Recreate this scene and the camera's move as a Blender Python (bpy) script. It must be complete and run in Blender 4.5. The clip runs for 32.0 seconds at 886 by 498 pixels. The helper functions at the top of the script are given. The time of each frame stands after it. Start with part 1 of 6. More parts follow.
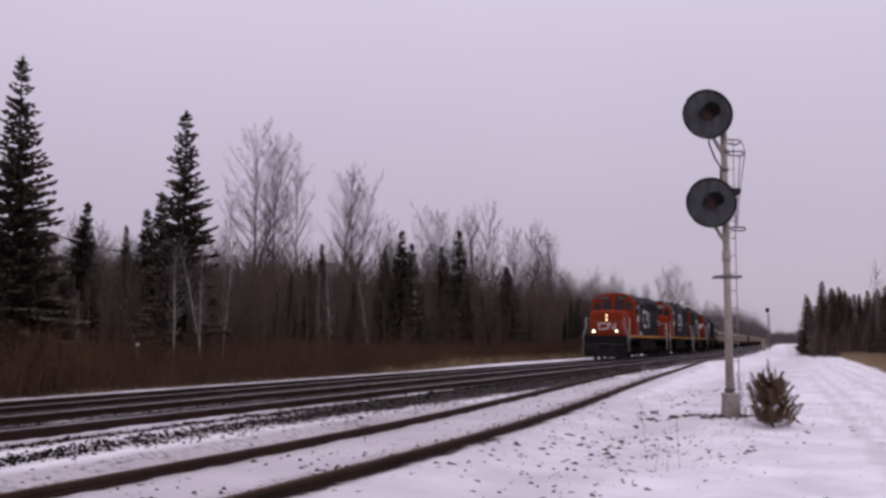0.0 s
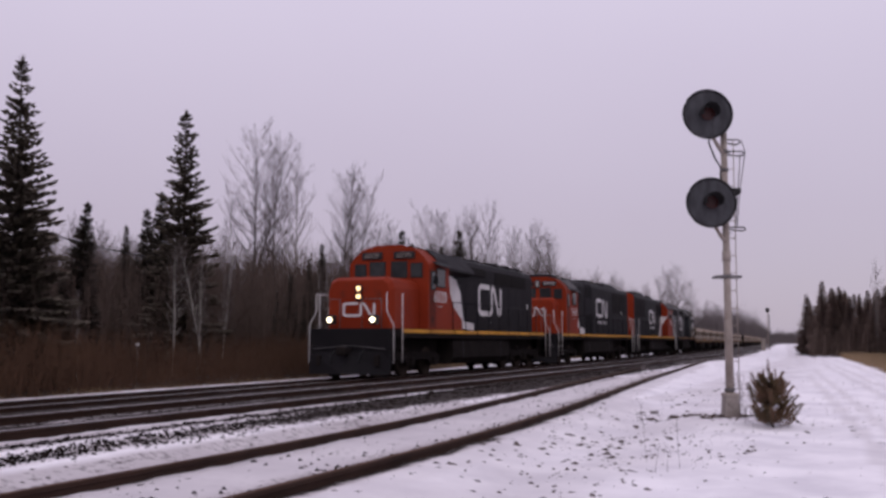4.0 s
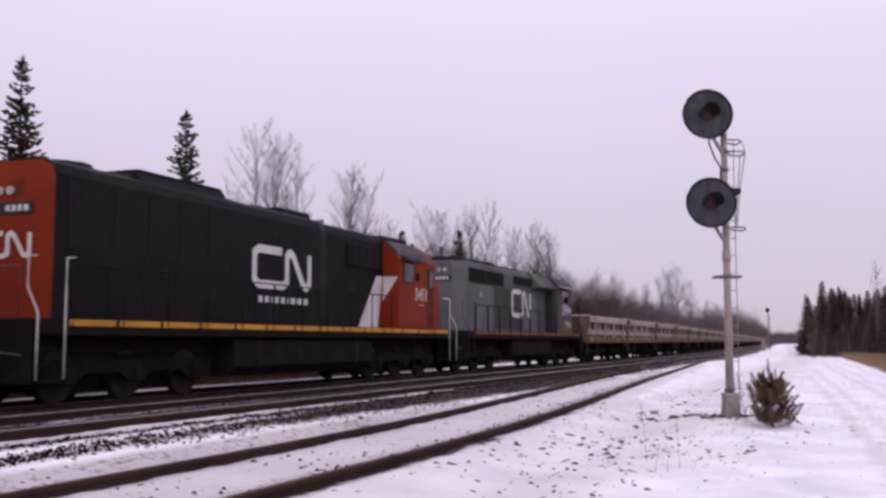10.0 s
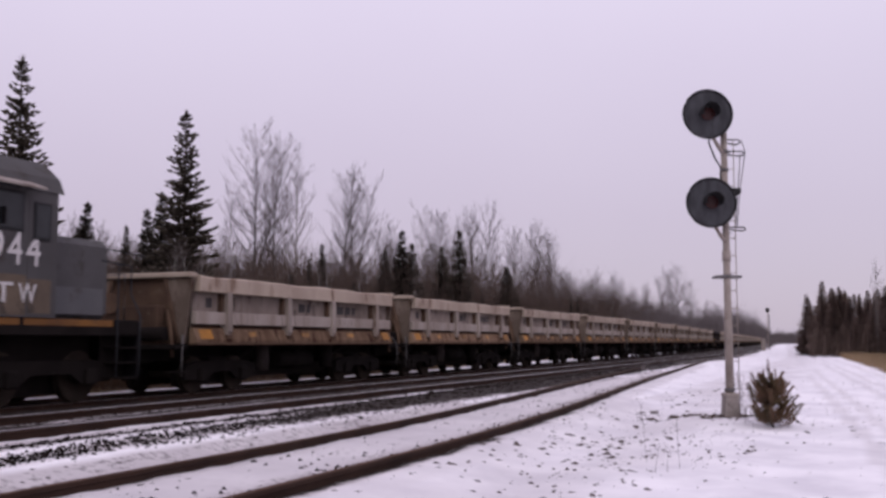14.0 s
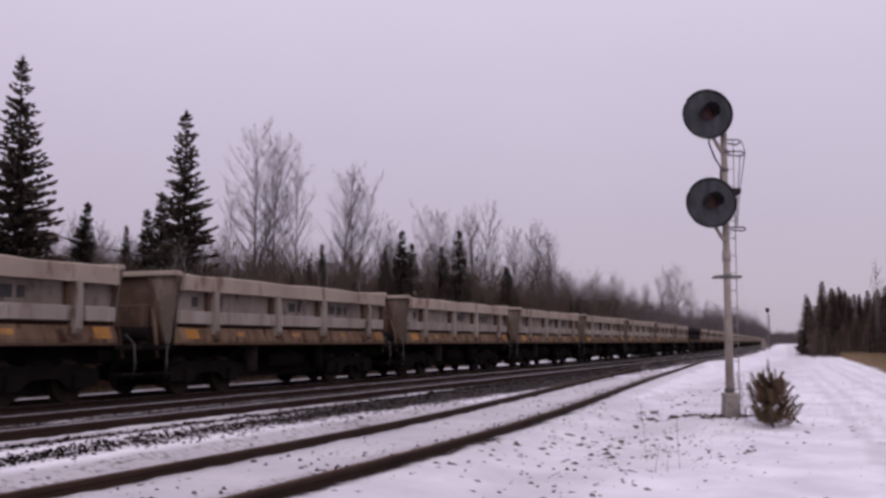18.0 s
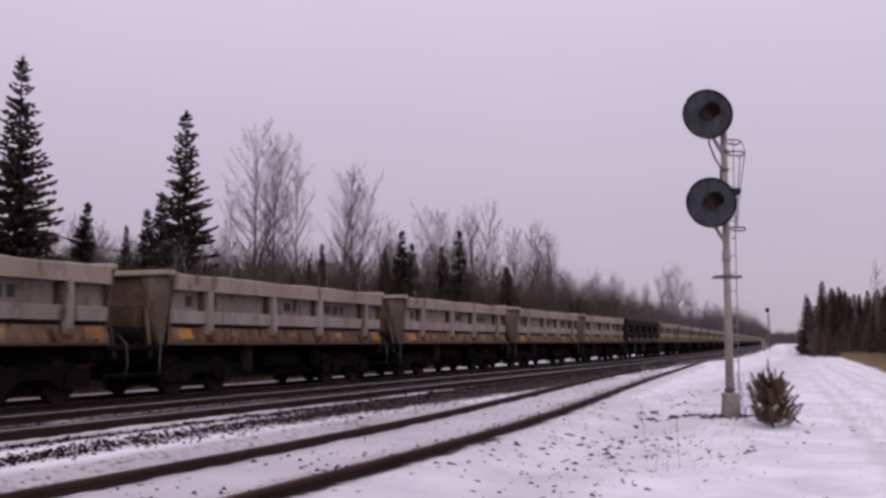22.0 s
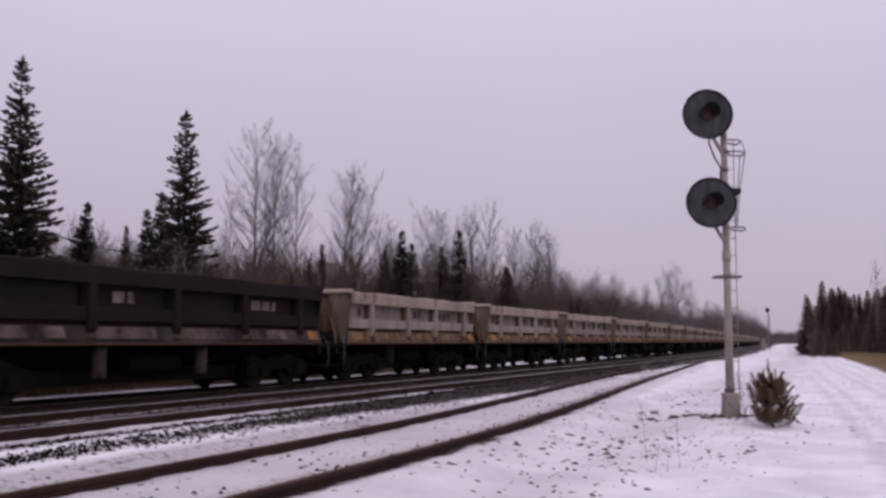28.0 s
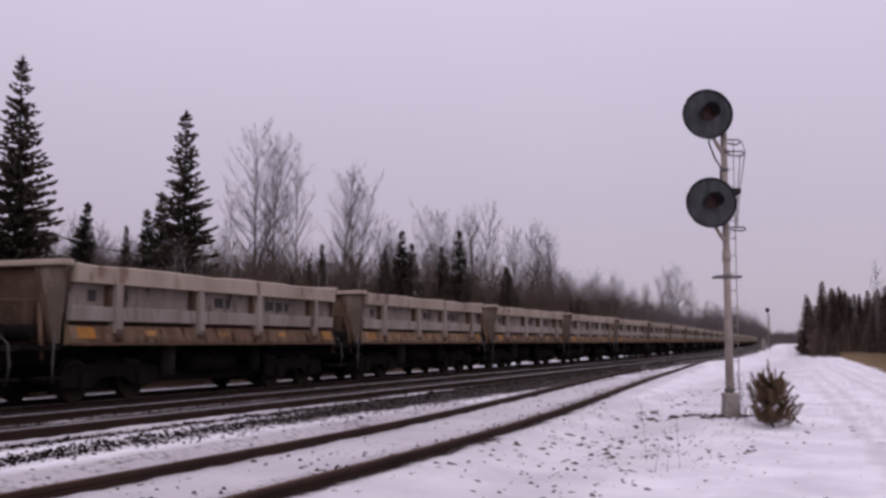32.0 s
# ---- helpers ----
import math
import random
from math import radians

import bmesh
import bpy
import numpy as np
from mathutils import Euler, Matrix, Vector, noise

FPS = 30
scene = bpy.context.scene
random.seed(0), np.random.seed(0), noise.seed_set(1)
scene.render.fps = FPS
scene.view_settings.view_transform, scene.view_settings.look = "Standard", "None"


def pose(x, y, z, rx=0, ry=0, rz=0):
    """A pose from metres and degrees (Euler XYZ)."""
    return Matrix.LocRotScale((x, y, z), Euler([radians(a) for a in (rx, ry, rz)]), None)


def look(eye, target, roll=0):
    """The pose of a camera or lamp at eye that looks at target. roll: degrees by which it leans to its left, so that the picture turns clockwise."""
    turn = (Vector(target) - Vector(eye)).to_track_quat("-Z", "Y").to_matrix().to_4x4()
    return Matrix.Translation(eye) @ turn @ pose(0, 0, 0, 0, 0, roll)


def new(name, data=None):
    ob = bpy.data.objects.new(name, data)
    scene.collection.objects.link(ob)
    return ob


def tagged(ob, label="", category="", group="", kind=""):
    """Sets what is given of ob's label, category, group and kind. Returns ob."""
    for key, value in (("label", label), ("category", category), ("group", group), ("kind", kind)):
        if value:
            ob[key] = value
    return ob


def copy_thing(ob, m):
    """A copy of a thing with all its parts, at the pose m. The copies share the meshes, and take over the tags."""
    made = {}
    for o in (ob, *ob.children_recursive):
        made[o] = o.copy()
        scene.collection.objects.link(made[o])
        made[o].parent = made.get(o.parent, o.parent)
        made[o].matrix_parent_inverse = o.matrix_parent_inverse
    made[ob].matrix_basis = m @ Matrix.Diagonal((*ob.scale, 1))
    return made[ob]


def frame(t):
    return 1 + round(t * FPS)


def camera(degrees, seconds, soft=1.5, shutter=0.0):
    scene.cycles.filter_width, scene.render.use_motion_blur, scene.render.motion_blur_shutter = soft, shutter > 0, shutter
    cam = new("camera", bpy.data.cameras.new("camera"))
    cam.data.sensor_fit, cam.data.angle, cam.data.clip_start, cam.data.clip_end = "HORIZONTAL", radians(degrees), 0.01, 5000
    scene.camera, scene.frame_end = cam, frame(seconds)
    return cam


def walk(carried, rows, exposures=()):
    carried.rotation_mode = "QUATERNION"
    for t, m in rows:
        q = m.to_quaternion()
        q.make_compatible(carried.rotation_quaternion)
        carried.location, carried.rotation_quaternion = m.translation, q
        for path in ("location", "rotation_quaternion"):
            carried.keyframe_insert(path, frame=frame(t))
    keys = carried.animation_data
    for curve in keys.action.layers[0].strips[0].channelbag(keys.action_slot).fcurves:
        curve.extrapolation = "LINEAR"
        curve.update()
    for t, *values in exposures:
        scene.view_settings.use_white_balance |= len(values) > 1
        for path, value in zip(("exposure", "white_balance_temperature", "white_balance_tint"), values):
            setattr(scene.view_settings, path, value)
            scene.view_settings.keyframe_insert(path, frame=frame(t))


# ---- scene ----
# Camera on a tripod beside the siding; y runs along the railway, x to the right of it, z = 0 is the main line's rail top.
EYE = Vector((0, 0, 1.19))
YAW, PITCH = radians(21.37), radians(5.21)
cam = camera(47.14, 32.0, soft=3.0, shutter=0.2)
AIM = EYE + Vector((-math.sin(YAW) * math.cos(PITCH), math.cos(YAW) * math.cos(PITCH), math.sin(PITCH)))
walk(cam, [(0, look(EYE, AIM)), (32, look(EYE, AIM))],
     exposures=[(0, 0.0), (4, 0.02), (6, 0.1), (9, 0.28), (10, 0.36), (12, 0.46), (13, 0.36), (14, 0.2), (16, 0.07), (18, 0.02), (32, 0.0)])

# ---- daylight: thick overcast over a thin blue-violet sky ----
world = bpy.data.worlds.new("overcast")
scene.world = world
world.use_nodes = True
wn, wl = world.node_tree.nodes, world.node_tree.links
wn.clear()
w_out, w_bg = wn.new("ShaderNodeOutputWorld"), wn.new("ShaderNodeBackground")
w_sky = wn.new("ShaderNodeTexSky")
w_sky.sky_type, w_sky.sun_disc = "NISHITA", False
w_sky.sun_elevation, w_sky.sun_rotation = radians(35), radians(200)
w_scale = wn.new("ShaderNodeMix")
w_scale.data_type, w_scale.blend_type = "RGBA", "MULTIPLY"
w_scale.inputs[0].default_value = 1.0
w_scale.inputs[7].default_value = (0.10, 0.10, 0.10, 1)
w_co, w_sep, w_map = wn.new("ShaderNodeTexCoord"), wn.new("ShaderNodeSeparateXYZ"), wn.new("ShaderNodeValToRGB")
w_noise, w_mixn = wn.new("ShaderNodeTexNoise"), wn.new("ShaderNodeMix")
w_noise.inputs["Scale"].default_value, w_noise.inputs["Detail"].default_value = 1.6, 5.0
w_mixn.data_type, w_mixn.blend_type = "RGBA", "SOFT_LIGHT"
w_mixn.inputs[0].default_value = 0.22
w_map.color_ramp.elements[0].position, w_map.color_ramp.elements[0].color = 0.0, (0.475, 0.408, 0.505, 1)
w_map.color_ramp.elements[1].position, w_map.color_ramp.elements[1].color = 0.45, (0.745, 0.672, 0.85, 1)
mid = w_map.color_ramp.elements.new(0.12)
mid.color = (0.545, 0.468, 0.588, 1)
high = w_map.color_ramp.elements.new(0.32)
high.color = (0.688, 0.612, 0.768, 1)
w_mix = wn.new("ShaderNodeMix")
w_mix.data_type = "RGBA"
w_mix.inputs[0].default_value = 0.93
wl.new(w_co.outputs["Generated"], w_sep.inputs[0])
wl.new(w_sep.outputs["Z"], w_map.inputs[0])
wl.new(w_co.outputs["Generated"], w_noise.inputs["Vector"])
wl.new(w_map.outputs[0], w_mixn.inputs[6])
wl.new(w_noise.outputs["Fac"], w_mixn.inputs[7])
wl.new(w_sky.outputs[0], w_scale.inputs[6])
wl.new(w_scale.outputs[2], w_mix.inputs[6])
wl.new(w_mixn.outputs[2], w_mix.inputs[7])
wl.new(w_mix.outputs[2], w_bg.inputs[0])
w_bg.inputs[1].default_value = 1.0
wl.new(w_bg.outputs[0], w_out.inputs[0])
sun = new("sun", bpy.data.lights.new("sun", "SUN"))
sun.data.energy, sun.data.angle, sun.data.color = 0.6, radians(30), (1.0, 0.97, 0.95)
sun.matrix_world = look((40, -90, 80), (0, 0, 0))


# ---- materials ----
def ramp(nodes, a, b, lo=0.35, hi=0.65):
    r = nodes.new("ShaderNodeValToRGB")
    r.color_ramp.elements[0].position, r.color_ramp.elements[0].color = lo, (*a, 1)
    r.color_ramp.elements[1].position, r.color_ramp.elements[1].color = hi, (*b, 1)
    return r


def mat(name, a, b=None, rough=0.7, metal=0.0, scale=3.0, bump=0.15, fine=30.0, stain=None, stain_at=0.62, stretch=(1, 1, 1), spread=0.0, spec=0.3):
    """Two-scale mottled surface: a to b in patches, fine grain, stains, and bump."""
    m = bpy.data.materials.new(name)
    m.use_nodes = True
    n, l = m.node_tree.nodes, m.node_tree.links
    bs = n["Principled BSDF"]
    bs.inputs["Roughness"].default_value, bs.inputs["Metallic"].default_value = rough, metal
    bs.inputs["Specular IOR Level"].default_value = spec
    if b is None:
        b = tuple(min(1, c * 0.72) for c in a)
    co, mp = n.new("ShaderNodeTexCoord"), n.new("ShaderNodeMapping")
    mp.inputs["Scale"].default_value = stretch
    l.new(co.outputs["Object"], mp.inputs[0])
    big, small = n.new("ShaderNodeTexNoise"), n.new("ShaderNodeTexNoise")
    big.inputs["Scale"].default_value, big.inputs["Detail"].default_value = scale, 6.0
    small.inputs["Scale"].default_value, small.inputs["Detail"].default_value = fine, 4.0
    l.new(mp.outputs[0], big.inputs[0]), l.new(mp.outputs[0], small.inputs[0])
    r = ramp(n, a, b)
    l.new(big.outputs["Fac"], r.inputs[0])
    col = r.outputs[0]
    if stain:
        st, sr, mx = n.new("ShaderNodeTexNoise"), ramp(n, (0, 0, 0), (1, 1, 1), stain_at, stain_at + 0.12), n.new("ShaderNodeMix")
        st.inputs["Scale"].default_value, st.inputs["Detail"].default_value, st.inputs["Roughness"].default_value = scale * 1.7, 9.0, 0.65
        mx.data_type = "RGBA"
        l.new(mp.outputs[0], st.inputs[0]), l.new(st.outputs["Fac"], sr.inputs[0]), l.new(sr.outputs[0], mx.inputs[0])
        l.new(col, mx.inputs[6])
        mx.inputs[7].default_value = (*stain, 1)
        col = mx.outputs[2]
    gr, hs = n.new("ShaderNodeMapRange"), n.new("ShaderNodeHueSaturation")
    gr.inputs[3].default_value, gr.inputs[4].default_value = 0.82, 1.18
    l.new(small.outputs["Fac"], gr.inputs[0])
    val = gr.outputs[0]
    if spread:
        oi, mr, mu = n.new("ShaderNodeObjectInfo"), n.new("ShaderNodeMapRange"), n.new("ShaderNodeMath")
        mr.inputs[3].default_value, mr.inputs[4].default_value = 1 - spread, 1 + spread
        mu.operation = "MULTIPLY"
        l.new(oi.outputs["Random"], mr.inputs[0]), l.new(mr.outputs[0], mu.inputs[0]), l.new(val, mu.inputs[1])
        val = mu.outputs[0]
    l.new(val, hs.inputs["Value"]), l.new(col, hs.inputs["Color"]), l.new(hs.outputs[0], bs.inputs["Base Color"])
    if bump:
        bp = n.new("ShaderNodeBump")
        bp.inputs["Strength"].default_value, bp.inputs["Distance"].default_value = bump, 0.02
        l.new(small.outputs["Fac"], bp.inputs["Height"]), l.new(bp.outputs[0], bs.inputs["Normal"])
    return m


def glow(name, colour, strength):
    m = bpy.data.materials.new(name)
    m.use_nodes = True
    bs = m.node_tree.nodes["Principled BSDF"]
    bs.inputs["Base Color"].default_value = (0.9, 0.88, 0.8, 1)
    bs.inputs["Emission Color"].default_value, bs.inputs["Emission Strength"].default_value = (*colour, 1), strength
    return m


RAIL = mat("rusty_rail_steel", (0.05, 0.029, 0.021), (0.03, 0.0185, 0.0145), rough=0.8, scale=1.5, spec=0.08)
RAILTOP = mat("polished_rail_head", (0.5, 0.48, 0.48), (0.36, 0.33, 0.33), rough=0.32, metal=0.9, scale=2, bump=0.03)
RAILRUST = mat("rusty_rail_head", (0.1, 0.055, 0.036), (0.062, 0.034, 0.024), rough=0.8, scale=2, spec=0.08)
TIE = mat("creosoted_tie_wood", (0.03, 0.023, 0.019), (0.052, 0.041, 0.034), rough=0.9, scale=4, stretch=(4, 0.6, 1), spec=0.1)
CLOD = mat("frozen_earth", (0.1, 0.078, 0.066), (0.05, 0.038, 0.033), rough=0.95, scale=5, spec=0.1)
STONE = mat("ballast_stone", (0.024, 0.018, 0.0155), (0.01, 0.0078, 0.007), rough=0.95, scale=5, spec=0.04)
RED = mat("faded_red_orange_paint", (0.22, 0.027, 0.0085), (0.18, 0.021, 0.007), rough=0.6, scale=0.8, stain=(0.1, 0.022, 0.012), stain_at=0.6, spec=0.1)
# darker copy of the red; its tone stands for shade at the cab door
SHADERED = mat("shaded_red_paint", (0.13, 0.02, 0.009), (0.09, 0.0165, 0.009), rough=0.65, scale=1.6, stain=(0.035, 0.014, 0.01), stain_at=0.5, spec=0.1)
BLACK = mat("dusty_black_paint", (0.0092, 0.0082, 0.0095), (0.0132, 0.0117, 0.013), rough=0.6, scale=0.7, stain=(0.022, 0.0185, 0.018), stain_at=0.58, spec=0.06)
ROOFDARK = mat("sooty_roof_paint", (0.02, 0.019, 0.021), (0.032, 0.03, 0.032), rough=0.8, scale=1.2, spec=0.1)
WHITE = mat("dirty_white_paint", (0.66, 0.63, 0.62), (0.52, 0.49, 0.48), rough=0.55, scale=1.2, stain=(0.34, 0.28, 0.25), stain_at=0.68)
GREYPAINT = mat("weathered_grey_paint", (0.072, 0.068, 0.068), (0.1, 0.096, 0.097), rough=0.75, scale=0.5, stain=(0.048, 0.037, 0.032), stain_at=0.55, spec=0.1)
GREYPALE = mat("faded_blue_grey_paint", (0.106, 0.105, 0.109), (0.136, 0.133, 0.135), rough=0.75, scale=0.6, stain=(0.07, 0.058, 0.052), stain_at=0.6, spec=0.1)
GREYBROWN = mat("sooty_brown_grey_paint", (0.052, 0.047, 0.047), (0.068, 0.061, 0.06), rough=0.8, scale=0.7, stain=(0.034, 0.027, 0.025), stain_at=0.58, spec=0.08)
TAN = mat("dusty_tan_grime", (0.15, 0.115, 0.085), (0.1, 0.078, 0.062), rough=0.9, scale=1.6, stain=(0.06, 0.05, 0.045), stain_at=0.52, spec=0.08)
GREYDARK = mat("weathered_dark_grey_paint", (0.03, 0.031, 0.036), (0.045, 0.045, 0.05), rough=0.75, scale=0.8, spec=0.1)
YELLOW = mat("worn_yellow_stripe", (0.62, 0.29, 0.02), (0.42, 0.19, 0.015), rough=0.6, scale=1.0, stain=(0.08, 0.055, 0.03), stain_at=0.66)
OCHRE = mat("dull_ochre_stripe", (0.22, 0.095, 0.022), (0.12, 0.052, 0.018), rough=0.8, scale=1.2, stain=(0.06, 0.045, 0.03), stain_at=0.58)
UNDER = mat("grimy_running_gear", (0.0118, 0.0097, 0.0092), (0.0175, 0.0142, 0.0132), rough=0.95, scale=2, spec=0.04)
WHEEL = mat("wheel_steel", (0.045, 0.034, 0.028), (0.03, 0.023, 0.019), rough=0.85, scale=3, spec=0.04)
GRILLE = mat("dark_radiator_grille", (0.014, 0.0125, 0.0125), (0.02, 0.0175, 0.017), rough=0.8, spec=0.05, stretch=(1, 14, 1))
GLASS = mat("dark_cab_glass", (0.018, 0.02, 0.022), (0.03, 0.032, 0.034), rough=0.12, bump=0)
RUBBER = mat("window_gasket", (0.015, 0.015, 0.016), rough=0.7)
BOARD = mat("number_board_black", (0.012, 0.012, 0.013), rough=0.35)
LAMP = glow("lit_headlamp", (1.0, 0.55, 0.2), 2.6)
DITCHLAMP = glow("lit_ditch_lamp", (1.0, 0.84, 0.55), 4.2)
LENS = mat("unlit_lamp_glass", (0.45, 0.43, 0.4), rough=0.2, bump=0)
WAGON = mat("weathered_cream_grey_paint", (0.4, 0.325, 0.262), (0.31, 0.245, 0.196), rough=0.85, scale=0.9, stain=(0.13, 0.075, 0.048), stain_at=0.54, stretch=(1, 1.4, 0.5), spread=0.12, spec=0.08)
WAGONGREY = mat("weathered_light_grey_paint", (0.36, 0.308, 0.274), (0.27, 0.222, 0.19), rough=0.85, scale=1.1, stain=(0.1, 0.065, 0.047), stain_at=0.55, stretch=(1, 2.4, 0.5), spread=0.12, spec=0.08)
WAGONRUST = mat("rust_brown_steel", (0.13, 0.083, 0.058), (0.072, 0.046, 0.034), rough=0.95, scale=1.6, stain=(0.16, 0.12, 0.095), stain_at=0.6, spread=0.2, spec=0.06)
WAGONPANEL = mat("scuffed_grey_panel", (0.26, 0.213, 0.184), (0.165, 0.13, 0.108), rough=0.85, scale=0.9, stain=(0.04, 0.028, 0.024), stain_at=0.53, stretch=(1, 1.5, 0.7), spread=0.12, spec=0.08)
WAGONLOW = mat("rust_tan_sill", (0.225, 0.15, 0.1), (0.125, 0.075, 0.048), rough=0.92, scale=1.3, stain=(0.055, 0.027, 0.018), stain_at=0.51, stretch=(1, 1.8, 0.6), spread=0.2, spec=0.06)
WAGONDARK = mat("brown_black_wagon_paint", (0.018, 0.0135, 0.013), (0.025, 0.0185, 0.0175), rough=0.85, scale=0.8, stain=(0.05, 0.04, 0.038), stain_at=0.68, spec=0.08)
WAGONDARKLOW = mat("scraped_dark_sill", (0.1, 0.08, 0.072), (0.024, 0.019, 0.019), rough=0.9, scale=0.55, spec=0.08)
ENDPLATE = mat("grimy_end_plate", (0.19, 0.148, 0.12), (0.1, 0.074, 0.058), rough=0.9, scale=1.6, stain=(0.07, 0.042, 0.03), stain_at=0.5, stretch=(1, 1, 0.5), spread=0.15, spec=0.06)
SCRAPE = mat("scraped_mottled_steel", (0.17, 0.13, 0.11), (0.03, 0.023, 0.021), rough=0.9, scale=1.7, stain=(0.02, 0.015, 0.014), stain_at=0.55, stretch=(1, 1, 0.5), spec=0.06)
SEAM = mat("rusty_shadow_seam", (0.05, 0.028, 0.02), (0.028, 0.017, 0.013), rough=0.95, scale=2.0, spec=0.05)
REFLECT = mat("yellow_reflector_tape", (0.42, 0.18, 0.025), (0.2, 0.09, 0.02), rough=0.7, scale=1.4, stain=(0.09, 0.055, 0.03), stain_at=0.56, spread=0.3)
REFLECTWORN = mat("rubbed_reflector_tape", (0.42, 0.2, 0.04), (0.24, 0.125, 0.05), rough=0.8, scale=2.4, stain=(0.1, 0.06, 0.035), stain_at=0.52, spread=0.3)
ORE = mat("rubble_load", (0.12, 0.1, 0.09), (0.07, 0.058, 0.052), rough=0.95, scale=6)
MASTPAINT = mat("weathered_aluminium_paint", (0.315, 0.27, 0.24), (0.21, 0.175, 0.152), rough=0.75, metal=0.05, scale=3, stain=(0.15, 0.095, 0.068), stain_at=0.56)
DISC = mat("signal_black_paint", (0.021, 0.0205, 0.0215), (0.033, 0.031, 0.032), rough=0.8, scale=4, stain=(0.055, 0.048, 0.046), stain_at=0.64, spec=0.1)
TARGET = mat("faded_black_target", (0.034, 0.034, 0.038), (0.066, 0.066, 0.073), rough=0.75, scale=5, stain=(0.022, 0.021, 0.022), stain_at=0.6, stretch=(1.4, 1, 0.5), spec=0.12)
SIGNALRED = mat("dim_red_signal_glass", (0.035, 0.006, 0.005), (0.022, 0.004, 0.0035), rough=0.25, bump=0)
STEELDARK = mat("galvanised_dark_steel", (0.13, 0.12, 0.12), (0.08, 0.075, 0.075), rough=0.55, metal=0.4)
CONCRETE = mat("old_concrete", (0.27, 0.235, 0.215), (0.17, 0.145, 0.13), rough=0.9, scale=5, stain=(0.09, 0.07, 0.06), stain_at=0.58)
SPRUCE = mat("spruce_needles", (0.072, 0.06, 0.047), (0.1, 0.083, 0.066), rough=0.85, scale=0.8, fine=6, bump=0, spread=0.25, spec=0.1)
# brownish needles, paled to put distance haze into the roadside spruces
SPRUCEPALE = mat("haze_paled_brown_needles", (0.15, 0.105, 0.088), (0.2, 0.145, 0.122), rough=0.95, scale=0.5, fine=6, bump=0, spread=0.25)
SPRUCESLIM = mat("dusty_spruce_needles", (0.058, 0.05, 0.041), (0.082, 0.069, 0.058), rough=0.9, scale=0.8, fine=6, bump=0, spread=0.25, spec=0.05)
PINE = mat("young_pine_needles", (0.1, 0.078, 0.042), (0.2, 0.115, 0.075), rough=0.85, scale=4, bump=0)
BARK = mat("grey_brown_bark", (0.085, 0.07, 0.066), (0.055, 0.045, 0.043), rough=0.9, scale=2, stretch=(1, 1, 0.3), spread=0.25)
PALEBARK = mat("pale_aspen_bark", (0.22, 0.198, 0.182), (0.14, 0.122, 0.113), rough=0.9, scale=2, stretch=(1, 1, 2), spread=0.25)
TWIG = mat("bare_twigs", (0.086, 0.064, 0.06), (0.058, 0.044, 0.042), rough=0.9, scale=1, bump=0, spread=0.2)
BIRCH = mat("white_birch_bark", (0.46, 0.43, 0.39), (0.3, 0.275, 0.25), rough=0.8, scale=3, stretch=(1, 1, 3), stain=(0.08, 0.065, 0.06), stain_at=0.62)
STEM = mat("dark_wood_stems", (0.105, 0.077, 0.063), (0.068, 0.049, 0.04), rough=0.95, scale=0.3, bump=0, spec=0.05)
# paler twigs for the far woods put the distance haze into the colour
HAZETWIG = mat("haze_grey_twigs", (0.165, 0.142, 0.14), (0.12, 0.103, 0.102), rough=0.95, scale=0.05, bump=0, spec=0.05)
BRUSH = mat("red_brown_brush", (0.094, 0.054, 0.034), (0.062, 0.036, 0.024), rough=0.95, scale=0.4, bump=0, spec=0.05)
GRASS = mat("dry_tan_grass", (0.3, 0.21, 0.12), (0.2, 0.14, 0.08), rough=0.9, scale=0.6, bump=0)


# ---- mesh helpers ----
def part(name, bm, material, parent=None, label="", mesh=None):
    if mesh is None:
        mesh = bpy.data.meshes.new(name)
        bm.to_mesh(mesh)
        bm.free()
        mesh.materials.append(material)
    ob = new(name, mesh)
    if parent is not None:
        ob.parent = parent
    if label:
        tagged(ob, label)
    return ob


def box(bm, x0, x1, y0, y1, z0, z1, bev=0.0):
    r = bmesh.ops.create_cube(bm, size=1.0)
    vs = r["verts"]
    for v in vs:
        v.co = Vector((x0 + (v.co.x + 0.5) * (x1 - x0), y0 + (v.co.y + 0.5) * (y1 - y0), z0 + (v.co.z + 0.5) * (z1 - z0)))
    if bev:
        es = list({e for v in vs for e in v.link_edges})
        bmesh.ops.bevel(bm, geom=es, offset=bev, segments=1, affect="EDGES", profile=0.5)
    return bm


def boxm(*a, **k):
    return box(bmesh.new(), *a, **k)


def prism(bm, pts, a0, a1, axis="y"):
    """Extrudes a closed outline from a0 to a1: (x, z) along y, (y, z) along x, (x, y) along z."""
    def at(p, a):
        return {"y": (p[0], a, p[1]), "x": (a, p[0], p[1]), "z": (p[0], p[1], a)}[axis]
    lo, hi = [bm.verts.new(at(p, a0)) for p in pts], [bm.verts.new(at(p, a1)) for p in pts]
    fs = [bm.faces.new(lo), bm.faces.new(hi)]
    for i in range(len(pts)):
        j = (i + 1) % len(pts)
        fs.append(bm.faces.new((lo[i], lo[j], hi[j], hi[i])))
    bmesh.ops.recalc_face_normals(bm, faces=fs)
    return bm


def prismm(*a, **k):
    return prism(bmesh.new(), *a, **k)


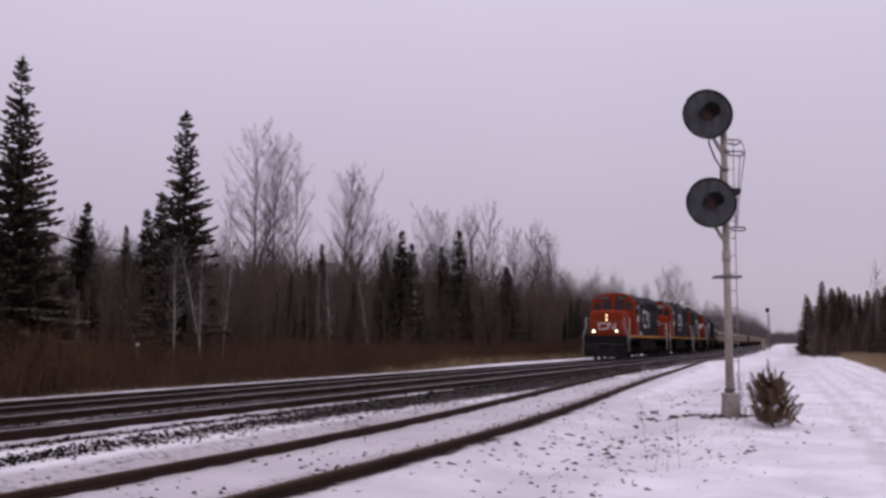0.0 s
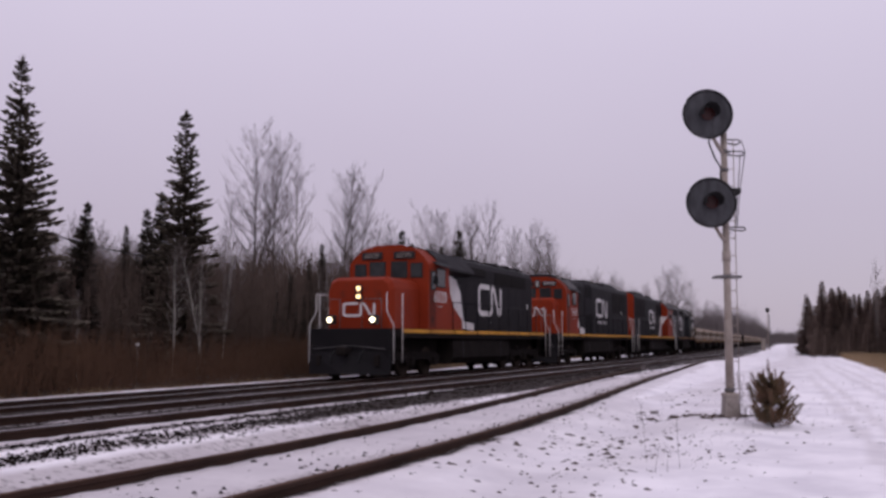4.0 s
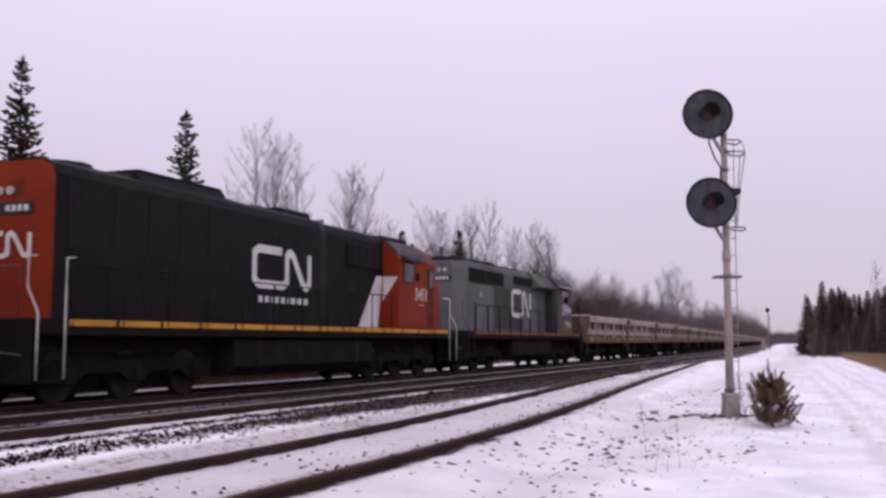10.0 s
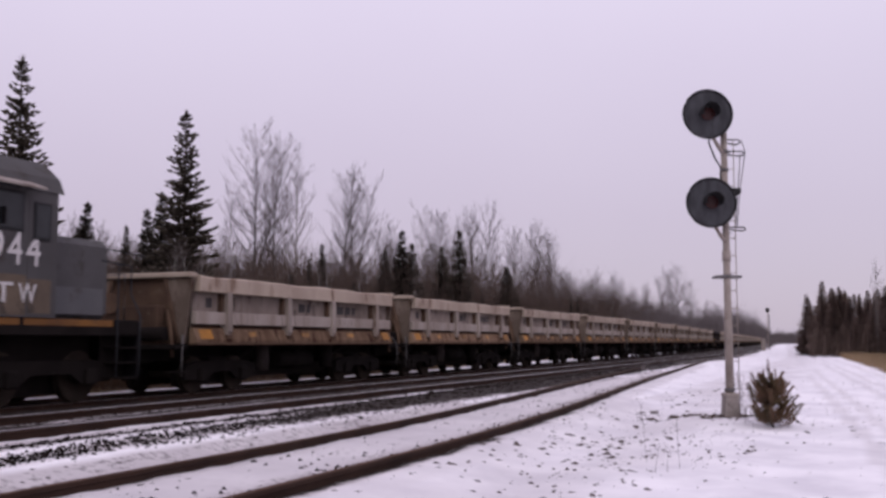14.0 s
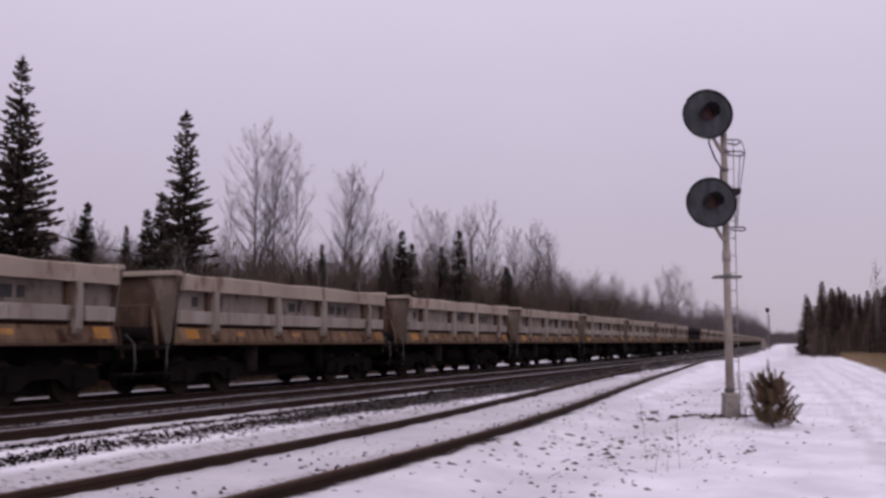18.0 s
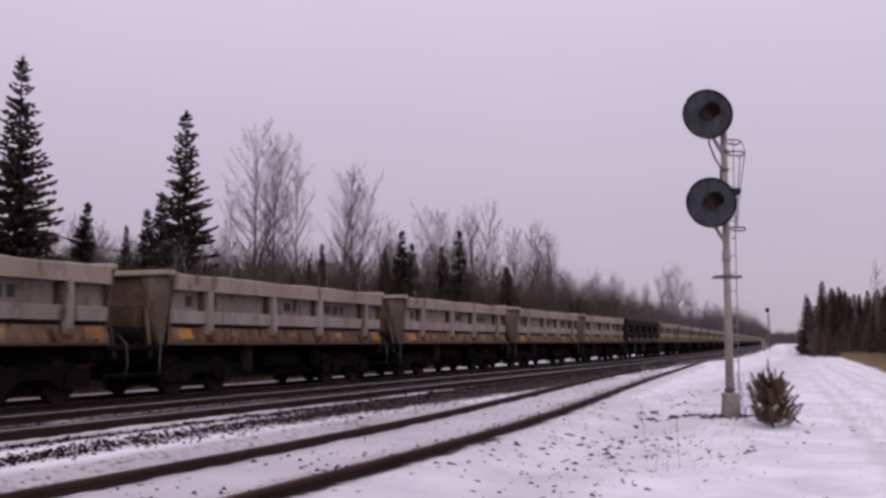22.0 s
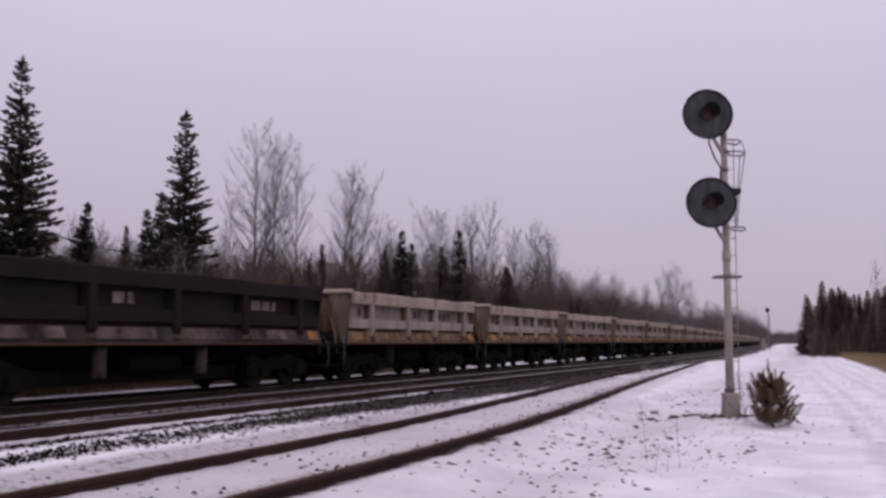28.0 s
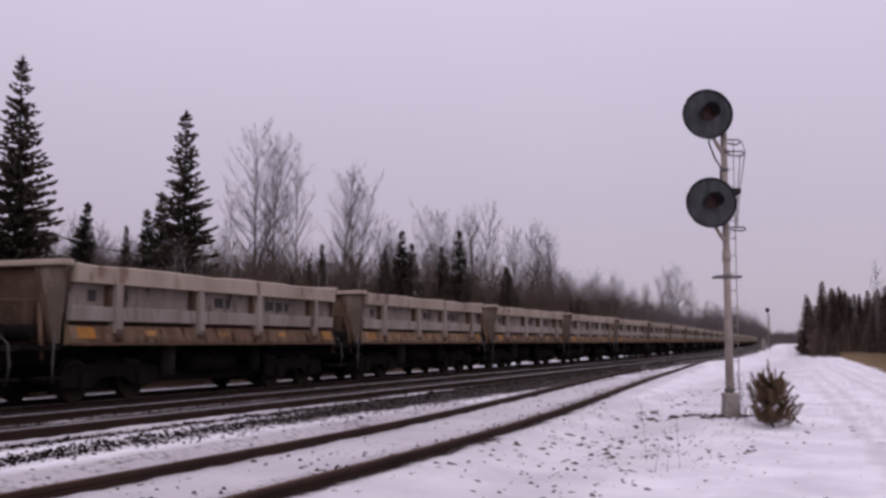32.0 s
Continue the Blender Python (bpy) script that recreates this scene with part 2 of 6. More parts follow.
def tube(bm, pts, radii, sides=6, closed=True):
    """A tapered tube along a line of points."""
    rings = []
    for i, p in enumerate(pts):
        p = Vector(p)
        d = (Vector(pts[min(i + 1, len(pts) - 1)]) - Vector(pts[max(i - 1, 0)])).normalized()
        a = d.orthogonal().normalized() if abs(d.z) > 0.9 else d.cross(Vector((0, 0, 1))).normalized()
        b = d.cross(a)
        r = radii[i] if isinstance(radii, (list, tuple)) else radii
        rings.append([bm.verts.new(p + r * (math.cos(2 * math.pi * k / sides) * a + math.sin(2 * math.pi * k / sides) * b)) for k in range(sides)])
    for q, w in zip(rings, rings[1:]):
        for k in range(sides):
            f = bm.faces.new((q[k], q[(k + 1) % sides], w[(k + 1) % sides], w[k]))
            f.smooth = sides > 4
    if closed and sides > 2:
        bm.faces.new(rings[0][::-1]), bm.faces.new(rings[-1])
    return bm


def tubem(*a, **k):
    return tube(bmesh.new(), *a, **k)


def disc(bm, centre, axis, r, depth, sides=20):
    c, a = Vector(centre), Vector(axis).normalized()
    return tube(bm, [c - a * depth / 2, c + a * depth / 2], r, sides)


def discm(*a, **k):
    return disc(bmesh.new(), *a, **k)


def thing(name, label, category, group="", kind="", m=None):
    ob = new(name)
    ob.empty_display_size = 0.3
    if m is not None:
        ob.matrix_basis = m
    return tagged(ob, label, category, group, kind)


def lettering(text, height, width=None):
    """Built-in font as a flat mesh with a little thickness, centred, in its own xy plane."""
    cu = bpy.data.curves.new("letters", "FONT")
    cu.body, cu.size, cu.align_x, cu.align_y, cu.extrude = text, height * 1.38, "CENTER", "CENTER", 0.004
    cu.offset = height * 0.006
    cu.resolution_u = 3
    ob = new("letters", cu)
    me = bpy.data.meshes.new_from_object(ob.evaluated_get(bpy.context.evaluated_depsgraph_get()))
    bpy.data.objects.remove(ob)
    if width:
        xs = [v.co.x for v in me.vertices]
        k = width / (max(xs) - min(xs))
        for v in me.vertices:
            v.co.x *= k
    return me


def ribbon(bm, pts, width, to3, thick=0.004):
    """A flat band of even width along a line of (u, v) points, mitred at the corners; to3 maps (u, v, out) to space."""
    left, right = [], []
    for i, p in enumerate(pts):
        p = Vector(p)
        a = (p - Vector(pts[i - 1])).normalized() if i else None
        b = (Vector(pts[i + 1]) - p).normalized() if i < len(pts) - 1 else None
        a, b = a or b, b or a
        n1, n2 = Vector((-a.y, a.x)), Vector((-b.y, b.x))
        n = (n1 + n2).normalized()
        k = width / 2 / max(0.45, n.dot(n1))
        left.append(p + n * k), right.append(p - n * k)
    for out in (0, thick):
        row = [(bm.verts.new(to3(l.x, l.y, out)), bm.verts.new(to3(r.x, r.y, out))) for l, r in zip(left, right)]
        for (a, b), (c, d) in zip(row, row[1:]):
            bm.faces.new((a, b, d, c))
    return bm


# ---- the railway's lines in plan ----
BEND, RADIUS, TURN = 60.0, 1000.0, 0.05
MAIN, MIDDLE = 14.9, 8.8


def line(s, off):
    """The place and heading (left turn, radians) at s metres along the main line's way, off metres to its left of the camera's axis."""
    if s <= BEND:
        x, y, h = 0.0, s, 0.0
    else:
        h = min((s - BEND) / RADIUS, TURN)
        x, y = -RADIUS * (1 - math.cos(h)), BEND + RADIUS * math.sin(h)
        rest = s - BEND - h * RADIUS
        x, y = x - math.sin(h) * rest, y + math.cos(h) * rest
    return x - off * math.cos(h), y - off * math.sin(h), h


def drift(y):
    """How far the line has moved left at y."""
    if y <= BEND:
        return 0.0
    d = y - BEND
    return d * d / (2 * RADIUS) if d < TURN * RADIUS else TURN * (d - TURN * RADIUS / 2)


def siding(y):
    """The siding's centre: straight by the camera, then closing in on the middle track."""
    if y < 8:
        return 4.55
    if y < 16:
        return 4.55 + 0.078 / 16 * (y - 8) ** 2
    if y < 30:
        return 4.862 + 0.078 * (y - 16)
    return 5.954 + 0.0675 * (y - 30)


# ---- ground: one sheet of thin snow over ballast and forest floor ----
def smooth(a, b, v):
    t = min(1.0, max(0.0, (v - a) / (b - a)))
    return t * t * (3 - 2 * t)


def bed(d, level, flat, toe, low):
    """A track bed's cross-section: level within flat of its centre, down to low at toe."""
    return level + (low - level) * smooth(flat, toe, d)


def rut(x, y):
    """1 in the wheel tracks of the road beside the line."""
    w = x - (-0.6 + (28 - y) * 0.055) + 0.05 * noise.noise((y * 0.15, 3, 3))
    return max(1 - smooth(0.04, 0.16, abs(w - r)) for r in (0.1, 0.5, 1.35, 1.8, 2.6))


def ground_z(x, y):
    o = -x - drift(y)
    z = -0.06
    if o > 10.5:
        z = -0.06 - 0.1 * smooth(10.5, 12.5, o)
    z = max(z, bed(abs(o - MIDDLE), 0.175, 1.15, 2.5, -0.1))
    z = max(z, bed(abs(o - MAIN), -0.1, 1.3, 2.4, -0.3))
    if y < 70:
        z = max(z, bed(abs(o - siding(y)), 0.072, 0.95, 2.0, -0.1))
    if o < 2.6:
        z += 0.05 * noise.noise((x * 0.5, y * 0.35, 2)) + 0.02 * noise.noise((x * 2.1, y * 2.1, 5))
        z -= 0.014 * rut(x, y) * (0.6 + noise.noise((x * 0.7, y * 0.4, 13)))
        z += 0.1 * (1 - smooth(0.3, 1.6, math.hypot(x + 1.66, y - 16.6)))
    return z + 0.018 * noise.noise((x * 1.3, y * 1.3, 0)) + 0.012 * noise.noise((x * 4.3, y * 4.3, 3))


def forest_edge(y):
    return 17.4 + 1.6 * smooth(38, 60, y)


def snow_cover(x, y):
    o = -x - drift(y)
    far, mid_way = smooth(18, 45, y), smooth(10, 19, y)
    c = 1.0
    if 6.25 < o < 20:
        m, q = o - MIDDLE, o - MAIN
        if m < -0.95:
            near = smooth(7, 26, y)
            hw = 0.05 + 0.38 * near
            c = 1.0 + 0.3 * smooth(26, 40, y) * noise.noise((x * 1.5, y * 0.5, 31)) - (0.54 + 0.26 * near - 0.22 * smooth(28, 42, y)) * (1 - smooth(hw - 0.1, hw + 0.2, abs(o - 7.2 - 0.22 * near)))
            if abs(o - 7.55) < 0.06:
                c = min(c, 0.42)
        elif m < -0.8:
            c = 0.9 - 0.55 * mid_way
        elif m < 0.75:
            c = 0.26 + 0.24 * smooth(0.0, 0.3, m) - 0.26 * mid_way
        elif m < 1.5:
            c = 0.16
        elif q < -1.4:
            c = 0.18 + 0.22 * smooth(10.8, 11.2, o) * (1 - smooth(11.8, 12.3, o)) - 0.2 * far
        elif q < 0.9:
            c = 0.16 - 0.08 * far
        else:
            e = forest_edge(y)
            c = 0.3 + 0.64 * smooth(15.9, 16.5, o) - 0.75 * smooth(e - 0.3, e + 0.8, o)
        if o > 7.9:
            c += 0.2 * noise.noise((o * 2.6, y * 0.3, 21)) + 0.12 * noise.noise((o * 5.0, y * 0.9, 22))
    elif o >= 20:
        c = 0.2
    elif y < 70 and abs(o - siding(y)) < 0.72:
        c = 0.71 - 0.15 * smooth(0.1, 0.5, siding(y) - o)
    elif y < 70 and 0.72 <= siding(y) - o < 0.84 + 0.07 * noise.noise((x, y * 1.5, 4)):
        c = 0.9 - 0.5 * (1 - smooth(20.5, 22.5, y))
    elif y < 70 and abs(o - siding(y)) < 1.25:
        c = 0.8
    elif o < 1.0 and y > 40:
        c = 1.0 - 0.75 * smooth(0.0, 1.5, x - (1.3 - (y - 46) * 0.045)) * smooth(40, 50, y)
    if o < 1.2 and c > 0.9 and rut(x, y) > 0.3:
        c = 0.84
    if c > 0.97:
        c = 0.985 - 0.1 * max(0.0, noise.noise((x * 0.6, y * 0.4, 9)))
        # the strip between siding and middle track is greyer
        if 5.2 < o < 8.0 and y < 40:
            c -= 0.35
        if 0.2 < o < 3.9:
            c -= (0.14 + 0.12 * noise.noise((x * 1.1, y * 0.5, 17))) * smooth(0.2, 2.6, o)
    return c


def graded(*runs):
    out = []
    for a, b, step in runs:
        out += list(np.arange(a, b, step))
    return np.array(out + [runs[-1][1]])


def build_ground():
    xs = graded((-3000, -200, 350), (-200, -60, 14), (-60, -22, 1.6), (-22, -10, 0.24), (-10, 3, 0.13), (3, 12, 0.5), (12, 60, 6), (60, 200, 28), (200, 3000, 400))
    ys = graded((-3000, -60, 350), (-60, 3, 5), (3, 32, 0.13), (32, 60, 0.4), (60, 150, 1.2), (150, 500, 10), (500, 3000, 250))
    nx, ny = len(xs), len(ys)
    co, cover = [], []
    for y in ys:
        for x in xs:
            co.append((x, y, ground_z(x, y)))
            cover.append(snow_cover(x, y))
    i = np.arange((ny - 1) * nx).reshape(ny - 1, nx)[:, :-1].ravel()
    faces = np.stack([i, i + 1, i + nx + 1, i + nx], 1)
    me = bpy.data.meshes.new("ground")
    me.from_pydata(co, [], faces.tolist())
    at = me.attributes.new("snow_cover", "FLOAT", "POINT")
    at.data.foreach_set("value", cover)
    me.polygons.foreach_set("use_smooth", [True] * len(me.polygons))
    m = bpy.data.materials.new("thin_snow_on_ballast")
    m.use_nodes = True
    n, l = m.node_tree.nodes, m.node_tree.links
    bs = n["Principled BSDF"]
    bs.inputs["Roughness"].default_value = 0.85
    bs.inputs["Specular IOR Level"].default_value = 0.2
    co_, a1, n1, n2, n3 = n.new("ShaderNodeTexCoord"), n.new("ShaderNodeAttribute"), n.new("ShaderNodeTexNoise"), n.new("ShaderNodeTexNoise"), n.new("ShaderNodeTexVoronoi")
    a1.attribute_name = "snow_cover"
    for t, s, d in ((n1, 0.9, 5), (n2, 11.0, 6)):
        t.inputs["Scale"].default_value, t.inputs["Detail"].default_value, t.inputs["Roughness"].default_value = s, d, 0.62
        l.new(co_.outputs["Object"], t.inputs[0])
    n3.inputs["Scale"].default_value = 22.0
    l.new(co_.outputs["Object"], n3.inputs[0])
    add, sub, gain = n.new("ShaderNodeMath"), n.new("ShaderNodeMath"), n.new("ShaderNodeMapRange")
    add.operation, sub.operation = "MULTIPLY_ADD", "SUBTRACT"
    add.inputs[1].default_value = 0.35
    l.new(n1.outputs["Fac"], add.inputs[0])
    mul = n.new("ShaderNodeMath")
    mul.operation = "MULTIPLY"
    mul.inputs[1].default_value = 0.68
    l.new(n2.outputs["Fac"], mul.inputs[0]), l.new(mul.outputs[0], add.inputs[2])
    l.new(a1.outputs["Fac"], sub.inputs[0]), l.new(add.outputs[0], sub.inputs[1])
    gain.inputs[1].default_value, gain.inputs[2].default_value = -0.06, 0.1
    l.new(sub.outputs[0], gain.inputs[0])
    dirt = ramp(n, (0.0125, 0.0088, 0.0073), (0.035, 0.0252, 0.0205), 0.05, 0.75)
    l.new(n3.outputs["Distance"], dirt.inputs[0])
    snow = ramp(n, (0.71, 0.683, 0.715), (0.93, 0.9, 0.918), 0.3, 0.62)
    l.new(n1.outputs["Fac"], snow.inputs[0])
    # thin, trodden or dirty snow is greyer, as is the strip past the siding
    grey_mix, greyed = n.new("ShaderNodeMapRange"), n.new("ShaderNodeMix")
    grey_mix.inputs[1].default_value, grey_mix.inputs[2].default_value, grey_mix.inputs[3].default_value, grey_mix.inputs[4].default_value = 0.6, 0.96, 0.62, 0.0
    greyed.data_type = "RGBA"
    greyed.inputs[7].default_value = (0.3, 0.252, 0.245, 1)
    l.new(a1.outputs["Fac"], grey_mix.inputs[0]), l.new(grey_mix.outputs[0], greyed.inputs[0]), l.new(snow.outputs[0], greyed.inputs[6])
    n4, near_, pick, both, keep = n.new("ShaderNodeTexVoronoi"), n.new("ShaderNodeMath"), n.new("ShaderNodeMath"), n.new("ShaderNodeMath"), n.new("ShaderNodeMath")
    n4.inputs["Scale"].default_value = 7.0
    l.new(co_.outputs["Object"], n4.inputs[0])
    sepc, lim = n.new("ShaderNodeSeparateColor"), n.new("ShaderNodeMapRange")
    l.new(n4.outputs["Color"], sepc.inputs[0])
    near_.operation, pick.operation, both.operation, keep.operation = "LESS_THAN", "GREATER_THAN", "MULTIPLY", "SUBTRACT"
    l.new(n4.outputs["Distance"], near_.inputs[0])
    lim.inputs[1].default_value, lim.inputs[2].default_value, lim.inputs[3].default_value, lim.inputs[4].default_value = 0.0, 1.0, 0.06, 0.26
    l.new(sepc.outputs[1], lim.inputs[0]), l.new(lim.outputs[0], near_.inputs[1])
    l.new(sepc.outputs[0], pick.inputs[0])
    dens = n.new("ShaderNodeMapRange")
    dens.inputs[1].default_value, dens.inputs[2].default_value, dens.inputs[3].default_value, dens.inputs[4].default_value = 0.38, 0.6, 1.0, 0.45
    l.new(n1.outputs["Fac"], dens.inputs[0]), l.new(dens.outputs[0], pick.inputs[1])
    l.new(near_.outputs[0], both.inputs[0]), l.new(pick.outputs[0], both.inputs[1])
    keep.use_clamp = True
    l.new(gain.outputs[0], keep.inputs[0]), l.new(both.outputs[0], keep.inputs[1])
    mx = n.new("ShaderNodeMix")
    mx.data_type = "RGBA"
    l.new(keep.outputs[0], mx.inputs[0]), l.new(dirt.outputs[0], mx.inputs[6]), l.new(greyed.outputs[2], mx.inputs[7])
    l.new(mx.outputs[2], bs.inputs["Base Color"])
    bp = n.new("ShaderNodeBump")
    bp.inputs["Strength"].default_value, bp.inputs["Distance"].default_value = 0.45, 0.03
    l.new(n2.outputs["Fac"], bp.inputs["Height"]), l.new(bp.outputs[0], bs.inputs["Normal"])
    me.materials.append(m)
    tagged(new("ground", me), "thin trampled snow over dark ballast and forest floor", "ground", kind="structure")


build_ground()


def rail_mesh(name, points, profile, material):
    """Sweeps a closed (across, up) outline along points of (x, y, z, heading)."""
    k = len(profile)
    co, faces = [], []
    for x, y, z, h in points:
        co += [(x - a * math.cos(h), y - a * math.sin(h), z + b) for a, b in profile]
    for i in range(len(points) - 1):
        for j in range(k):
            q = i * k + j
            w = i * k + (j + 1) % k
            faces.append((q, w, w + k, q + k))
    faces += [tuple(range(k)), tuple(range(len(co) - k, len(co)))[::-1]]
    me = bpy.data.meshes.new(name)
    me.from_pydata(co, [], faces)
    me.materials.append(material)
    return me


RAILFORM = [(-0.075, -0.175), (0.075, -0.175), (0.072, -0.155), (0.014, -0.14), (0.012, -0.045), (0.036, -0.036), (0.036, -0.004), (-0.036, -0.004), (-0.036, -0.036), (-0.012, -0.045), (-0.014, -0.14), (-0.072, -0.155)]
HEADFORM = [(-0.03, -0.003), (0.03, -0.003), (0.026, 0.0), (-0.026, 0.0)]


def build_track(name, label, centre, top, steps, head=None):
    """centre(s) gives x, y, heading; two rails with worn heads, each a part."""
    tr = thing(name, label, "railway track", kind="structure")
    for side in (-0.7525, 0.7525):
        pts = []
        for s in steps:
            x, y, h = centre(s)
            pts.append((x - side * math.cos(h), y - side * math.sin(h), top, h))
        r = part("rail", None, None, tr, mesh=rail_mesh("rail", pts, RAILFORM, RAIL))
        part("rail_head", None, None, r, "worn running surface", mesh=rail_mesh("rail_head", pts, HEADFORM, head or RAILTOP))
    return tr


def siding_line(s):
    h = math.atan((siding(s + 0.1) - siding(s - 0.1)) / 0.2)
    return -siding(s), s, h


STEPS = [-400, -60, 0] + list(np.arange(4, 62, 2.0)) + list(np.arange(62, 130, 4.0)) + list(range(140, 640, 40))
main_track = build_track("main_track", "main line track of two dark rusty rails on ballast", lambda s: line(s, MAIN), 0.0, STEPS)
middle_track = build_track("middle_track", "middle track of rusty rails on dark ballast dusted with snow", lambda s: line(s, MIDDLE), 0.28, STEPS)
siding_track = build_track("siding_track", "rusty siding rails half buried in snow", siding_line, 0.17, [-60, 0] + list(np.arange(2, 60, 1.0)), RAILRUST)

# ties, just showing through the snow
tie_bm = boxm(-1.25, 1.25, -0.11, 0.11, -0.17, 0.0, bev=0.012)
tie_mesh = bpy.data.meshes.new("tie")
tie_bm.to_mesh(tie_mesh)
tie_bm.free()
tie_mesh.materials.append(TIE)


def lay_ties(track, centre, top, a, b):
    s = a
    while s < b:
        x, y, h = centre(s)
        t = part("tie", None, None, track, mesh=tie_mesh)
        t.matrix_basis = pose(x + random.uniform(-0.04, 0.04), y, top - 0.178 + random.uniform(-0.012, 0.012), 0, random.uniform(-0.6, 0.6), math.degrees(h) + random.uniform(-1, 1))
        s += 0.56


lay_ties(siding_track, siding_line, 0.165, 3.5, 40)
lay_ties(middle_track, lambda s: line(s, MIDDLE), 0.325, 6, 60)
lay_ties(main_track, lambda s: line(s, MAIN), 0.07, 12, 70)


def stones(name, label, spots, category="gravel", material=STONE, flat=0.7):
    """Loose angular stones as one mesh; spots of (x, y, z, size)."""
    co, faces = [], []
    base = [(1, 0, 0), (-1, 0, 0), (0, 1, 0), (0, -1, 0), (0, 0, 1), (0, 0, -1)]
    tri = [(0, 2, 4), (2, 1, 4), (1, 3, 4), (3, 0, 4), (2, 0, 5), (1, 2, 5), (3, 1, 5), (0, 3, 5)]
    for x, y, z, r in spots:
        k, c, s = len(co), *(lambda a: (math.cos(a), math.sin(a)))(random.uniform(0, 6.28))
        for p in base:
            q = [v * random.uniform(0.6, 1.3) + random.uniform(-0.25, 0.25) for v in p]
            co.append((x + r * (c * q[0] - s * q[1]), y + r * (s * q[0] + c * q[1]), z + r * flat * q[2]))
        faces += [(a + k, b + k, d + k) for a, b, d in tri]
    me = bpy.data.meshes.new(name)
    me.from_pydata(co, [], faces)
    me.materials.append(material)
    return tagged(new(name, me), label, category, kind="stuff")


def scatter_gravel():
    spots = []
    while len(spots) < 11500:
        y = 5 + 45 * random.random() ** 1.6
        o = random.gauss(7.2 + 0.2 * smooth(7, 26, y), 0.08 + 0.24 * smooth(7, 24, y)) if random.random() < 0.75 else random.gauss(7.56, 0.05)
        if random.random() < 0.25:
            o = random.choice((random.uniform(8.1, 9.5), random.uniform(9.6, 13.5)))
        x = -o - drift(y)
        spots.append((x, y, ground_z(x, y), random.uniform(0.01, 0.032)))
    for _ in range(2300):
        y = 4 + 30 * random.random() ** 1.5
        if noise.noise((y * 0.9, 7, 1)) < -0.15:
            continue
        x = -siding(y) + random.choice((random.gauss(0.5, 0.1), random.gauss(0.42, 0.16), random.gauss(0.55, 0.07), random.gauss(-0.95, 0.1), random.uniform(-0.7, 0.7)))
        spots.append((x, y, ground_z(x, y) - 0.004, 0.01 + 0.03 * random.random() ** 2))
    stones("ballast_gravel", "loose dark ballast gravel poking through the snow", spots)


scatter_gravel()


def scatter_clods():
    spots = []
    for cx, cy, sx, sy, n, big in ((-2.6, 12.2, 0.5, 0.7, 34, 0.05), (-3.0, 17.5, 0.7, 1.0, 40, 0.04), (-1.0, 11.8, 0.12, 0.5, 9, 0.06), (-2.1, 16.5, 0.6, 0.2, 110, 0.055),
                                   (-2.4, 9.4, 0.6, 1.0, 40, 0.03), (-0.5, 13.4, 0.35, 0.5, 12, 0.035), (-3.0, 24, 0.7, 4.0, 90, 0.05), (-1.5, 10.3, 0.6, 1.2, 40, 0.025), (-3.2, 18.3, 0.12, 0.15, 8, 0.08),
                                   (-2.5, 11.5, 0.8, 2.4, 520, 0.034), (-1.9, 16.6, 0.5, 0.12, 60, 0.07), (-1.0, 16.2, 0.5, 0.3, 30, 0.05), (-0.2, 20, 0.9, 4.0, 50, 0.025)):
        for _ in range(n):
            x, y = random.gauss(cx, sx), random.gauss(cy, sy)
            spots.append((x, y, ground_z(x, y) - 0.006, random.uniform(0.25, 1.0) ** 1.5 * big * 1.5))
    for x, y, r in ((-1.2, 10.9, 0.05), (-1.23, 11.2, 0.055), (-1.5, 12.1, 0.035), (-0.66, 11.2, 0.03), (-2.16, 13.6, 0.05), (-2.1, 13.4, 0.07), (-2.5, 11.4, 0.07), (-2.42, 11.6, 0.05), (-2.62, 11.2, 0.045), (-2.35, 11.0, 0.06), (-0.5, 15.2, 0.06), (-1.95, 8.35, 0.05)):
        spots.append((x, y, ground_z(x, y) - 0.004, r))
    stones("earth_clods", "dark stones and frozen earth clods lying on the snow", spots, "stones", CLOD, 0.45)


scatter_clods()


# ---- trees ----
def rod(bm_data, p, q, r0, r1, sides=3):
    """Adds an open tapered rod to (co, faces)."""
    co, faces = bm_data
    d = (q - p)
    if d.length < 1e-5:
        return
    d.normalize()
    a = d.orthogonal().normalized()
    b = d.cross(a)
    k = len(co)
    for c, r in ((p, r0), (q, r1)):
        for i in range(sides):
            t = 2 * math.pi * i / sides
            co.append(c + r * (math.cos(t) * a + math.sin(t) * b))
    for i in range(sides):
        j = (i + 1) % sides
        faces.append((k + i, k + j, k + sides + j, k + sides + i))


def mesh_of(name, data, material):
    me = bpy.data.meshes.new(name)
    me.from_pydata([tuple(v) for v in data[0]], [], data[1])
    me.materials.append(material)
    return me


